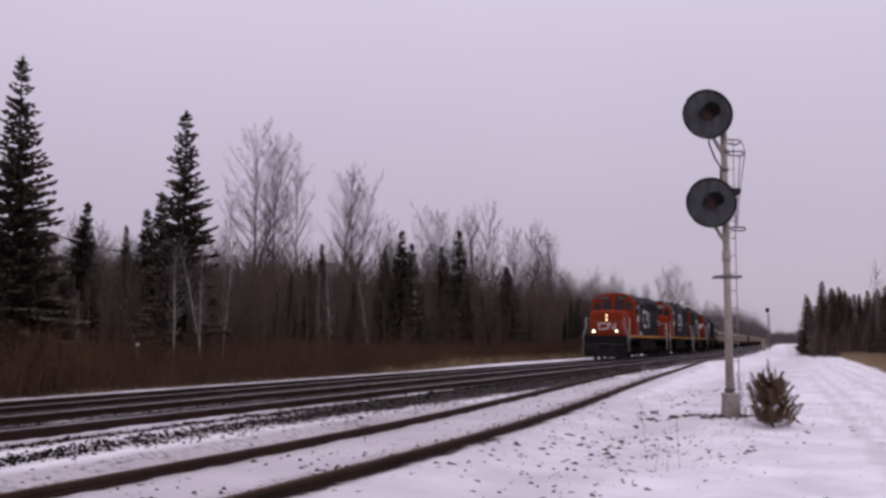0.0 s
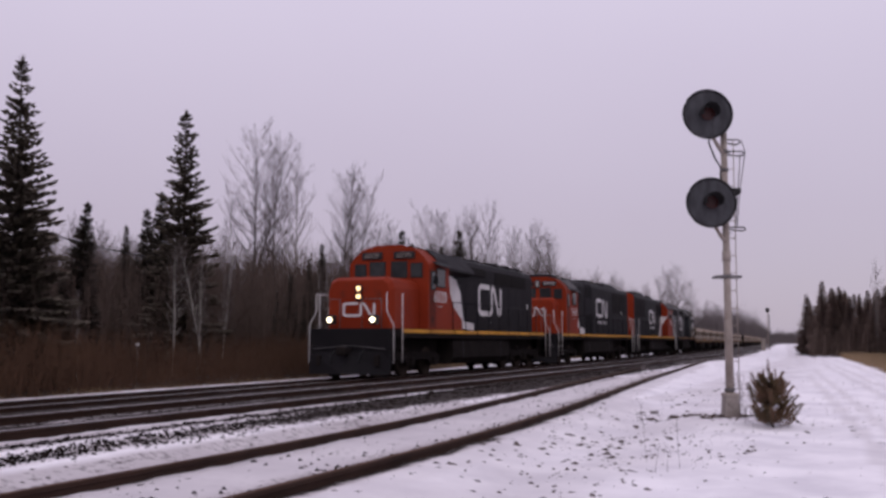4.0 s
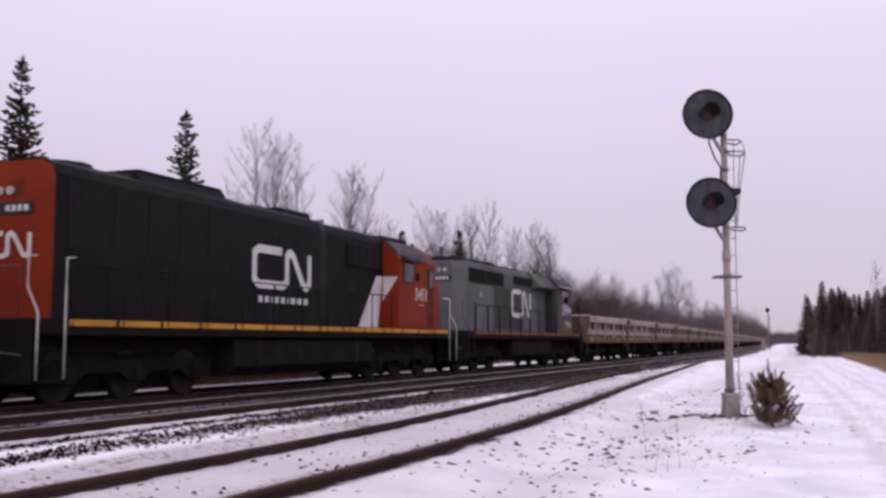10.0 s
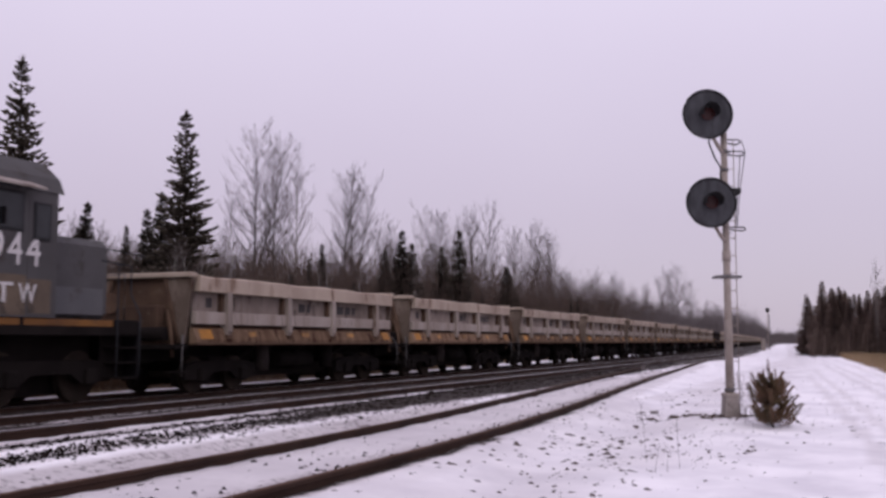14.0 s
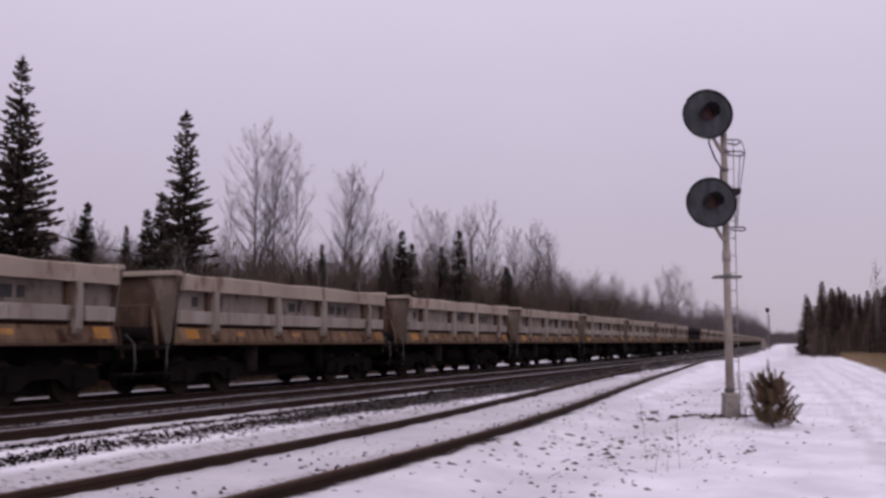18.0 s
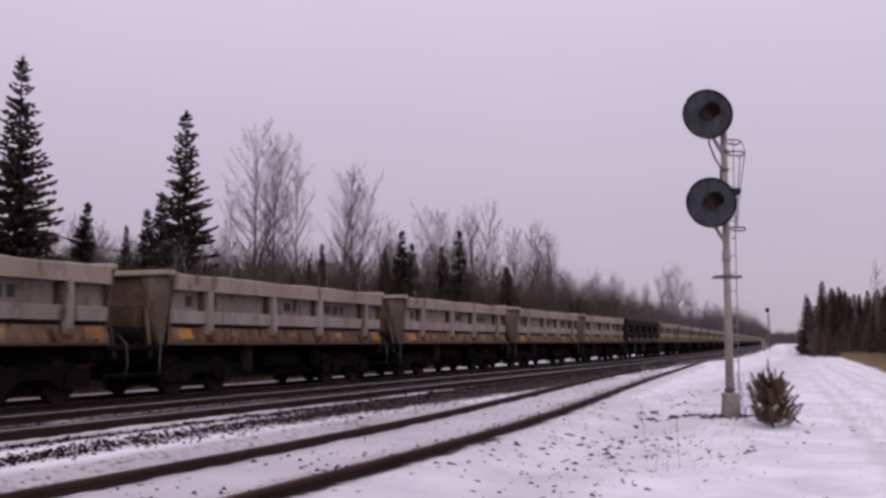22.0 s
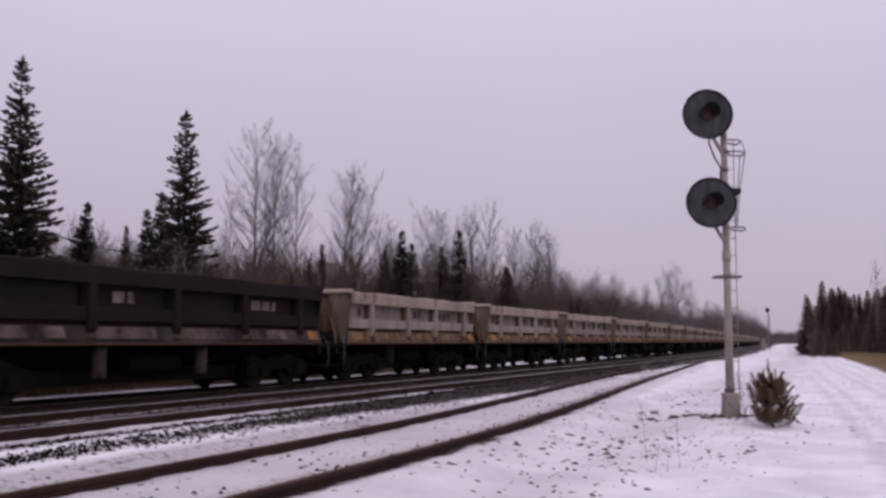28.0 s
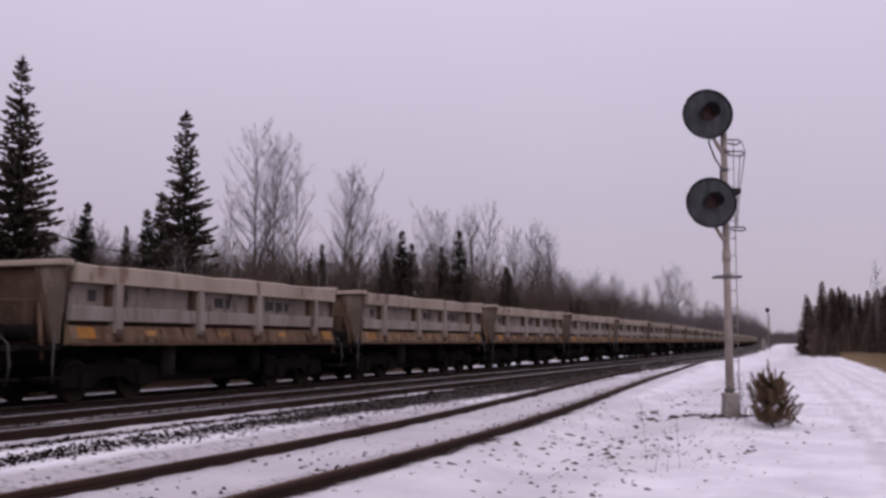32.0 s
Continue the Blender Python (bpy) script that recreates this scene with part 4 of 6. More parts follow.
def build_signal(x, y, turn):
    s = thing("signal_mast", "grey two-headed searchlight railway signal mast standing in snow", "railway signal", m=pose(x, y, 0.02, 0, 0, 21.4 + turn))
    part("footing", prismm([(-0.125, -0.12), (0.125, -0.12), (0.095, 0.33), (-0.095, 0.33)], -0.125, 0.125), CONCRETE, s, "tapered concrete footing")
    part("base_flange", boxm(-0.115, 0.115, -0.115, 0.115, 0.325, 0.37, bev=0.01), MASTPAINT, s)
    m = bmesh.new()
    tube(m, [(0, 0, 0.36), (0, 0, 1.5), (0, 0, 1.52), (0, 0, 4.5)], [0.066, 0.063, 0.057, 0.05], 14)
    part("mast", m, MASTPAINT, s)
    for z, r, h in ((0.42, 0.085, 0.05), (2.2, 0.08, 0.05), (2.52, 0.068, 0.16), (3.9, 0.065, 0.05), (4.2, 0.065, 0.05)):
        part("clamp", discm((0, 0, z), (0, 0, 1), r, h, 14), MASTPAINT if h > 0.1 else STEELDARK, s)
    part("platform_ring", boxm(-0.19, 0.22, -0.07, 0.2, 2.17, 2.21, bev=0.01), STEELDARK, s)
    for zc in (2.86, 4.28):
        b = bmesh.new()
        tube(b, [(0, -0.02, zc - 0.13), (-0.1, -0.06, zc - 0.02), (-0.2, -0.12, zc + 0.12), (-0.25, -0.14, zc + 0.42)], 0.032, 8)
        part("bracket", b, MASTPAINT, s)
    signal_head(s, -0.28, 3.345, 0.388, -0.2)
    signal_head(s, -0.305, 4.758, 0.388, -0.2)
    for sd in (0.06, 0.19):
        part("ladder_rail", tubem([(sd, 0.14, 0.05), (sd, 0.14, 4.4)], 0.008, 5), MASTPAINT, s)
    for k in range(15):
        part("ladder_rung", tubem([(0.06, 0.14, 0.3 + 0.28 * k), (0.19, 0.14, 0.3 + 0.28 * k)], 0.007, 5), MASTPAINT, s)
    for z in (1.3, 2.9, 4.2):
        part("ladder_stay", tubem([(0, 0, z), (0.12, 0.14, z)], 0.012, 5), STEELDARK, s)
    part("cap_box", boxm(0.06, 0.24, -0.1, 0.14, 3.5, 3.6, bev=0.02), DISC, s)
    for z, out in ((2.98, 0.33), (4.2, 0.34), (4.39, 0.28)):
        part("guard_bar", tubem([(0.03, 0.0, z), (out - 0.04, 0.0, z), (out, 0.05, z - 0.03), (out, 0.25, z - 0.03), (0.05, 0.25, z)], 0.013, 5), STEELDARK, s)
    part("guard_post", tubem([(0.28, 0.0, 4.39), (0.34, 0.0, 4.2), (0.25, 0.02, 3.6), (0.2, 0.06, 3.0)], 0.008, 5), STEELDARK, s)
    part("guard_post", tubem([(0.32, 0.2, 4.2), (0.22, 0.2, 3.05)], 0.008, 5), STEELDARK, s)
    cab = bmesh.new()
    tube(cab, [(-0.2, -0.02, 4.5), (-0.24, 0.0, 4.35), (-0.14, 0.03, 4.1), (-0.05, 0.03, 3.95), (-0.06, 0.02, 3.75)], 0.014, 6)
    part("cable", cab, DISC, s)
    return s


build_signal(-1.66, 16.58, 0)


def far_signal(x, y):
    g = ground_z(x, y)
    s = thing("distant_signal", "distant railway signal mast with one dark target", "railway signal", m=pose(x, y, g))
    part("mast", tubem([(0, 0, 0), (0, 0, 6.5)], 0.07, 8), MASTPAINT, s)
    t = part("target", prism_disc(0, -0.15, 6.25, 0.36), DISC, s)
    part("lens", discm((0, -0.18, 6.25), (0, 1, 0), 0.12, 0.03, 10), SIGNALRED, t)
    part("ladder", boxm(0.18, 0.3, 0.1, 0.14, 0, 5.6), STEELDARK, s)
    c = thing("relay_cabinet", "pale grey trackside relay cabinet in snow", "cabinet", m=pose(-9.6, 140, ground_z(-9.6, 140)))
    part("body", boxm(-0.25, 0.25, -0.25, 0.25, 0, 1.5, bev=0.03), MASTPAINT, c)
    part("roof", prismm([(-0.3, 1.5), (0.3, 1.5), (0.26, 1.58), (0, 1.62), (-0.26, 1.58)], -0.3, 0.3), CONCRETE, c)


far_signal(-10.9, 170)


def sapling(x, y):
    rnd = random.Random(5)
    t = thing("young_pine", "small bushy green-brown pine sapling in the snow", "tree", m=pose(x, y, ground_z(x, y) - 0.02))
    wood, needle = ([], []), ([], [])
    co, faces = needle

    def brush_of(p, d, n, ln):
        for _ in range(n):
            e = (d + 0.75 * Vector((rnd.uniform(-1, 1), rnd.uniform(-1, 1), rnd.uniform(-1, 1)))).normalized() * ln * rnd.uniform(0.7, 1.1)
            s = e.cross(Vector((rnd.random(), rnd.random(), rnd.random()))).normalized() * 0.005
            k = len(co)
            co.extend([p - s, p + s, p + e])
            faces.append((k, k + 1, k + 2))
    rod(wood, Vector((0, 0, 0)), Vector((-0.06, 0, 0.9)), 0.018, 0.006, 5)
    for i in range(84):
        z = 0.02 + 0.62 * i / 84
        az, ln = 2.4 * i + rnd.uniform(-0.5, 0.5), (0.54 - 0.46 * z) * rnd.uniform(0.45, 1.08)
        p = Vector((-0.06 * z, 0, z))
        d = Vector((math.cos(az), math.sin(az), rnd.uniform(-0.05, 0.6) + 0.6 * z)).normalized()
        q = p + d * ln * 0.6
        d2 = (d + Vector((0, 0, 0.8))).normalized()
        e = q + d2 * ln * 0.5
        rod(wood, p, q, 0.007, 0.005), rod(wood, q, e, 0.005, 0.003)
        for k in range(6):
            brush_of(p.lerp(q, 0.35 + 0.65 * k / 5), d, 8, 0.06)
        for k in range(7):
            brush_of(q.lerp(e, k / 6), d2, 15, 0.065)
        for _ in range(3):
            b = p.lerp(q, rnd.uniform(0.4, 1.0))
            d3 = (0.7 * d + Vector((rnd.uniform(-1, 1), rnd.uniform(-1, 1), rnd.uniform(0.1, 0.9)))).normalized()
            w = b + d3 * ln * rnd.uniform(0.2, 0.42)
            rod(wood, b, w, 0.004, 0.0025)
            for k in range(4):
                brush_of(b.lerp(w, 0.35 + 0.65 * k / 3), d3, 11, 0.05)
    for dx, dz in ((0.0, 0.98), (0.1, 0.83), (-0.13, 0.8), (0.02, 0.86), (-0.06, 0.84), (0.2, 0.72)):
        for k in range(7):
            brush_of(Vector((-0.05 + dx, 0, dz - 0.16 + 0.025 * k)), Vector((dx, 0, 1)), 11, 0.05)
    part("stem", None, None, t, mesh=mesh_of("stem", wood, BARK))
    part("needles", None, None, t, mesh=mesh_of("needles", needle, PINE))


sapling(-0.97, 15.6)


def weeds():
    data = ([], [])
    for cx, cy, n, h in ((-1.66, 10.4, 2, 0.6), (-1.75, 9.8, 2, 0.35), (-1.42, 15.9, 12, 0.4), (-1.45, 16.9, 14, 0.6), (-1.5, 17.6, 10, 0.8), (-2.9, 16.0, 4, 0.25)):
        for _ in range(n):
            x, y = random.gauss(cx, 0.12), random.gauss(cy, 0.2)
            p = Vector((x, y, ground_z(x, y) - 0.02))
            q = p + Vector((random.gauss(0, 0.2), random.gauss(0, 0.2), 1)).normalized() * h * random.uniform(0.6, 1)
            rod(data, p, q, 0.0025, 0.0015)
            for _ in range(4):
                b = p.lerp(q, random.uniform(0.5, 1))
                rod(data, b, b + Vector((random.uniform(-1, 1), random.uniform(-1, 1), 0.8)).normalized() * 0.08, 0.0015, 0.001)
    tagged(new("weed_stalks", mesh_of("weed_stalks", data, TWIG)), "dry weed stalks standing in the snow", "weeds", kind="stuff")


weeds()


def utility_line():
    """A sagging wire between two old poles at the forest edge."""
    ends = [(-19.2, 16.0), (-30.8, 43.6)]
    for x, y in ends:
        p = thing("utility_pole", "old grey wooden utility pole among the spruces", "utility pole", "poles of the wire", m=pose(x, y, ground_z(x, y) - 0.1))
        part("shaft", tubem([(0, 0, 0), (0, 0, 5.3)], [0.11, 0.08], 8), BARK, p)
        part("insulator", tubem([(0, 0, 5.3), (0, 0, 5.42)], 0.03, 6), MASTPAINT, p)
    (x0, y0), (x1, y1) = ends
    pts = [(x0 + (x1 - x0) * t, y0 + (y1 - y0) * t, 4.6 + 0.6 * t - 1.2 * t * (1 - t)) for t in np.linspace(0, 1, 13)]
    tagged(part("utility_wire", tubem(pts, 0.03, 5), DISC), "thin dark sagging wire between utility poles", "wire")


utility_line()


def marker_stake(x, y):
    s = thing("marker_stake", "thin stake with a small white reflector in the brush", "marker", m=pose(x, y, ground_z(x, y)))
    part("stake", tubem([(0, 0, 0), (0, 0, 1.25)], 0.015, 6), STEELDARK, s)
    part("reflector", boxm(-0.06, 0.06, -0.01, 0.01, 1.16, 1.24, bev=0.004), WHITE, s)


marker_stake(-19.6, 25.05)


# ---- locomotives: front end towards -y, rail top at z = 0 ----
DECK = 1.62
WHEELSETS = []


def truck(parent, y, axles, wheel_r, width):
    """A bogie: side frames, bolster and wheelsets."""
    t = part("truck", boxm(-0.9, 0.9, y - 0.35, y + 0.35, wheel_r + 0.05, wheel_r + 0.42, bev=0.03), UNDER, parent)
    half = max(abs(a) for a in axles) + 0.62
    for sd in (-1, 1):
        f = bmesh.new()
        x0, x1 = sorted((sd * width, sd * (width + 0.13)))
        outline = [(y - half, wheel_r - 0.1), (y - half, wheel_r + 0.22), (y - half + 0.5, wheel_r + 0.32), (y + half - 0.5, wheel_r + 0.32), (y + half, wheel_r + 0.22), (y + half, wheel_r - 0.1)]
        lower = []
        for a in sorted(axles, reverse=True):
            lower += [(y + a + 0.24, wheel_r - 0.12), (y + a - 0.24, wheel_r - 0.12)]
            if a != min(axles):
                lower += [(y + a - 0.5, wheel_r + 0.06), (y + a - (half - 0.62) * (1.0 if len(axles) == 3 else 2.0) + 0.5, wheel_r + 0.06)]
        prism(f, outline + lower, x0, x1, "x")
        part("side_frame", f, UNDER, t)
        part("brake_rigging", boxm(*sorted((sd * 0.45, sd * 0.6)), y - half + 0.25, y + half - 0.25, 0.17, wheel_r + 0.1), UNDER, t)
        for a in axles:
            part("journal_box", boxm(*sorted((sd * (width + 0.1), sd * (width + 0.24))), y + a - 0.15, y + a + 0.15, wheel_r - 0.16, wheel_r + 0.16, bev=0.03), UNDER, t)
    for a in axles:
        w = bmesh.new()
        for sd in (-1, 1):
            disc(w, (sd * 0.755, 0, 0), (1, 0, 0), wheel_r, 0.13, 22)
            disc(w, (sd * 0.68, 0, 0), (1, 0, 0), wheel_r + 0.026, 0.03, 22)
            disc(w, (sd * 0.83, 0, 0), (1, 0, 0), 0.14, 0.05, 6)
        disc(w, (0, 0, 0), (1, 0, 0), 0.09, 1.5, 8)
        ws = part("wheelset", w, WHEEL, t)
        ws.location = (0, y + a, wheel_r)
        WHEELSETS.append((ws, wheel_r))
    return t


WORM = [(0.47, 1.0), (0.07, 1.0), (0.0, 0.88), (0.0, 0.12), (0.07, 0.0), (0.5, 0.0), (0.57, 0.12), (0.57, 0.9), (0.63, 1.0), (0.69, 0.9), (0.88, 0.06), (0.94, 0.0), (1.0, 0.12), (1.0, 1.0)]


def emblem(parent, side, x, y0, width, z0, height, material, stroke=0.21):
    """The railway's emblem as one folded white band on a side wall; read from either side."""
    def to3(u, v, out):
        return (side * (x + 0.002 + out), y0 + (u if side > 0 else width - u), z0 + v)
    bm = ribbon(bmesh.new(), [(u * width, v * height) for u, v in WORM], stroke, to3)
    return part("emblem", bm, material, parent, "white folded-band emblem")


def side_text(parent, name, text, side, x, y, z, height, width, material):
    pitch = width / len(text)
    for k, ch in enumerate(text):
        me = lettering(ch, height, pitch * (0.3 if ch == "1" else 0.76))
        me.materials.append(material)
        p = part(name, None, None, parent, mesh=me)
        p.matrix_basis = pose(side * (x + 0.006), y + side * (k - (len(text) - 1) / 2) * pitch, z, 90, 0, 90 * side)


def bars(parent, side, x, y0, z, widths, h, material):
    """Small writing that cannot be read, as plain bars."""
    bm, y = bmesh.new(), 0.0
    gap = 0.13 if len(widths) > 4 else 0.06
    total = sum(widths) + gap * len(widths)
    for w in widths:
        a = y0 + y - total / 2
        box(bm, *sorted((side * (x + 0.002), side * (x + 0.007))), a, a + w, z, z + h)
        y += w + gap
    return part("small_lettering", bm, material, parent)


def panel(parent, name, pts, side, x, material, label="", thick=0.006):
    """A flat painted field with (y, z) corners on a side wall."""
    return part(name, prismm(pts, side * (x + 0.001), side * (x + thick), "x"), material, parent, label)


def window(parent, name, x0, x1, y0, y1, z0, z1, axis, face):
    """A framed pane on a wall facing along axis ("x" or "-y"), its outer face at face."""
    if axis == "x":
        s = 1 if face > 0 else -1
        g = part(name, boxm(*sorted((face, face + s * 0.02)), y0, y1, z0, z1, bev=0.004), RUBBER, parent)
        part("pane", boxm(*sorted((face + s * 0.02, face + s * 0.026)), y0 + 0.05, y1 - 0.05, z0 + 0.05, z1 - 0.05), GLASS, g)
    else:
        s = 1 if axis == "y" else -1
        g = part(name, boxm(x0, x1, *sorted((face, face + s * 0.02)), z0, z1, bev=0.004), RUBBER, parent)
        part("pane", boxm(x0 + 0.05, x1 - 0.05, *sorted((face + s * 0.02, face + s * 0.026)), z0 + 0.05, z1 - 0.05), GLASS, g)
    return g


def handrail_run(parent, side, y0, y1, material, step=1.45, x=1.5, top=1.02, thick=0.02):
    n = max(1, round((y1 - y0) / step))
    for i in range(n + 1):
        y = y0 + (y1 - y0) * i / n
        part("handrail_post", tubem([(side * x, y, DECK - 0.2), (side * x, y, DECK + top)], thick, 5), material, parent)
    part("handrail", tubem([(side * x, y0, DECK + top), (side * x, y1, DECK + top)], 0.018, 5), material, parent)


def end_gear(L, parent, end, railing, plow, back=0.0):
    """Pilot, coupler, steps, grab rails at one end; end is -1 for the front, 1 for the rear."""
    y = end * (L / 2 - 0.75 - back)
    pil = part("pilot", boxm(-1.45, 1.45, *sorted((y, y + end * 0.06)), 0.42, DECK - 0.02, bev=0.01), BLACK, parent)
    if plow:
        f = bmesh.new()
        tipy = y + end * 0.62
        lo, hi = 0.14, 0.86
        co = [(-1.5, y, hi), (0, y + end * 0.25, hi), (1.5, y, hi), (-1.45, y + end * 0.14, lo), (0, tipy, lo), (1.45, y + end * 0.14, lo)]
        vs = [f.verts.new(c) for c in co] + [f.verts.new((c[0], c[1] - end * 0.05, c[2])) for c in co]
        for q in ((0, 1, 4, 3), (1, 2, 5, 4), (6, 9, 10, 7), (7, 10, 11, 8), (0, 3, 9, 6), (2, 8, 11, 5), (0, 6, 7, 1), (1, 7, 8, 2), (3, 4, 10, 9), (4, 5, 11, 10)):
            f.faces.new([vs[i] for i in q])
        bmesh.ops.recalc_face_normals(f, faces=f.faces[:])
        part("snow_plow", f, BLACK, pil, "dark steel snow plow")
    c = bmesh.new()
    box(c, -0.1, 0.1, *sorted((y, y + end * 0.55)), 0.78, 0.98, bev=0.02)
    box(c, -0.17, 0.17, *sorted((y + end * 0.5, y + end * 0.78)), 0.74, 1.04, bev=0.05)
    part("coupler", c, UNDER, pil)
    for sx in (-0.55, 0.5):
        part("air_hose", tubem([(sx, y + end * 0.05, 0.9), (sx, y + end * 0.3, 0.8), (sx * 0.95, y + end * 0.42, 0.5)], 0.025, 6), RUBBER, pil)
    for sd in (-1, 1):
        st = part("step_well", boxm(*sorted((sd * 1.05, sd * 1.1)), *sorted((y, y - end * 0.7)), 0.45, DECK - 0.02), UNDER, parent)
        for k in range(4):
            part("step", boxm(*sorted((sd * 1.06, sd * 1.52)), *sorted((y - end * 0.02, y - end * 0.6)), 0.45 + 0.3 * k, 0.48 + 0.3 * k), UNDER, st)
        for yy, bend in ((y - end * 0.02, 0.25), (y - end * 0.72, 0.0)):
            part("grab_rail", tubem([(sd * 1.53, yy, 0.5), (sd * 1.53, yy, DECK + 0.1), (sd * (1.53 - bend), yy, DECK + 0.55), (sd * (1.53 - bend), yy, DECK + 1.12), (sd * (1.4 - bend), yy - end * 0.35, DECK + 1.16)], 0.017, 6), railing, parent, "white grab rail")
    part("end_rail", tubem([(-1.1, y, DECK), (-1.1, y, DECK + 0.95), (-0.4, y, DECK + 0.95), (-0.4, y, DECK)], 0.02, 5), STEELDARK, parent)
    part("end_rail", tubem([(1.1, y, DECK), (1.1, y, DECK + 0.95), (0.4, y, DECK + 0.95), (0.4, y, DECK)], 0.02, 5), STEELDARK, parent)
    part("cut_lever", tubem([(-1.3, y + end * 0.12, 0.95), (-0.2, y + end * 0.16, 1.05), (0.2, y + end * 0.16, 1.05), (1.3, y + end * 0.12, 0.95)], 0.015, 5), STEELDARK, pil)


def locomotive(name, label, L, road, kind, cab, hood_end, truck_y, emblem_at, stripe_field, red_field, lit, plow, number_y, back=0.0, tail=0.0):
    """kind "red" or "grey"; cab = (front, rear, nose front); all lengths along y from the middle."""
    red = kind == "red"
    hoodm, cabm, roofm = (BLACK, RED, ROOFDARK) if red else (GREYPAINT, GREYPAINT, GREYPAINT)
    e = thing(name, label, "locomotive", "locomotives of the train")
    half = L / 2
    d0, d1 = -half + 0.8 + back, half - 0.8 - tail
    part("frame", boxm(-1.5, 1.5, d0, d1, 1.3, DECK, bev=0.015), UNDER, e, "dark underframe")
    for sd in (-1, 1):
        s = bmesh.new()
        y = d0 + 0.75
        n = 14 if kind == "red" and not lit else 7
        step = (d1 - d0 - 1.5) / n
        for k in range(n):
            box(s, *sorted((sd * 1.5, sd * 1.507)), y + 0.03, y + step - 0.07, DECK - 0.135, DECK - 0.015)
            y += step
        part("yellow_stripe", s, YELLOW if red else OCHRE, e, "worn yellow edge stripe")
    tank = [(-1.42, 1.22), (-1.46, 0.6), (-1.2, 0.36), (1.2, 0.36), (1.46, 0.6), (1.42, 1.22)]
    part("centre_sill", boxm(-0.8, 0.8, d0 + 0.6, d1 - 0.6, 0.72, 1.31), UNDER, e)
    ft = part("fuel_tank", prismm(tank, -truck_y + 3.2, truck_y - 3.2), UNDER, e)
    for yy in (-truck_y + 4.3, truck_y - 4.3):
        part("tank_strap", prismm([(a * 1.006, b - 0.004) for a, b in tank], yy - 0.05, yy + 0.05), BLACK, ft)
    part("air_reservoir", tubem([(1.3, -truck_y + 3.4, 1.24), (1.3, truck_y - 3.4, 1.24)], 0.09, 10), UNDER, e)
    for yy in (-truck_y, truck_y):
        truck(e, yy, (-2.05, 0.0, 2.05), 0.508, 0.98)
    # hood
    cf, cr, nf = cab
    up = 0.14 if red and not lit else 0.0
    hi, hw = (0.27, 1.2) if up else (0.1, 0.95)
    t0, t1 = (cr + 3.95, cr + 4.75) if up else (cr, cr)

    def section(w):
        return [(-w, DECK), (w, DECK), (w, 4.1 + hi), (w - 0.09, 4.3 + hi), (w - 0.35, 4.42 + hi), (0.35 - w, 4.42 + hi), (0.09 - w, 4.3 + hi), (-w, 4.1 + hi)]
    sect = section(0.95)
    if up:
        # narrow behind the cab, then tapering out to the full body
        hb = bmesh.new()
        rings = [[hb.verts.new((x, y, z)) for x, z in section(w)] for y, w in ((cr - 0.01, 0.95), (t0, 0.95), (t1, hw), (hood_end, hw))]
        for p, q in zip(rings, rings[1:]):
            for i in range(8):
                hb.faces.new((p[i], p[(i + 1) % 8], q[(i + 1) % 8], q[i]))
        hb.faces.new(rings[0]), hb.faces.new(rings[-1])
        bmesh.ops.recalc_face_normals(hb, faces=hb.faces[:])
        hd = part("hood", hb, hoodm, e, "long equipment hood narrowing behind the cab")
        for sd in (-1, 1):
            part("taper_panel", prismm([(sd * 0.985, t0 + 0.12), (sd * 1.17, t1 - 0.1), (sd * 1.18, t1 - 0.11), (sd * 0.995, t0 + 0.11)], 2.75, 3.75, "z"), ROOFDARK, hd, "slightly lighter panel on the tapered wall")
        part("roof_blister", boxm(-0.85, 0.85, t0 + 0.75, t0 + 2.4, 4.5, 4.84, bev=0.06), BLACK, e, "low raised roof hatch")
    else:
        hd = part("hood", prismm(sect, cr - 0.01, hood_end if red else hood_end - 0.5), hoodm, e, "long equipment hood")
    if not red:
        cap = bmesh.new()
        he = hood_end
        a = [cap.verts.new((x, he - 0.5, z)) for x, z in sect]
        b = [cap.verts.new((x * 0.48, he, DECK + (z - DECK) * (0.985 if z > 3 else 1))) for x, z in sect]
        for i in range(8):
            cap.faces.new((a[i], a[(i + 1) % 8], b[(i + 1) % 8], b[i]))
        cap.faces.new(b), cap.faces.new(a)
        bmesh.ops.recalc_face_normals(cap, faces=cap.faces[:])
        part("hood_cap", cap, GREYPALE, e, "chamfered grey hood end")
        for sd in (-1, 1):
            # added dark box standing for the shadow behind the cab
            part("equipment_locker", boxm(*sorted((sd * 0.95, sd * 1.36)), cr + 0.01, cr + 0.42, DECK, 3.75, bev=0.02), GREYDARK, e)
            part("tank_top_panel", boxm(*sorted((sd * 0.95, sd * 0.954)), hood_end - 3.4, hood_end - 0.55, DECK + 0.04, 3.5), GREYPALE, hd, "faded lighter side panel")
            bars(e, sd, 0.956, hood_end - 2.0, 3.05, (0.1,), 0.2, WHITE)
    for sd in (-1, 1):
        for k in range(9):
            first = t1 + 0.15 if up else cr + 2.2
            wide = (hood_end - first - 0.4) / 9
            y = first + k * wide
            part("hood_door", boxm(*sorted((sd * hw, sd * (hw + 0.008))), y, y + wide - 0.05, DECK + 0.12, 3.55, bev=0.003), hoodm if red else (GREYPALE if k in (0, 1, 6, 7, 8) else GREYBROWN), hd)
            part("door_latch", boxm(*sorted((sd * (hw + 0.008), sd * (hw + 0.025))), y + 0.06, y + 0.1, 2.5, 2.62), hoodm, hd)
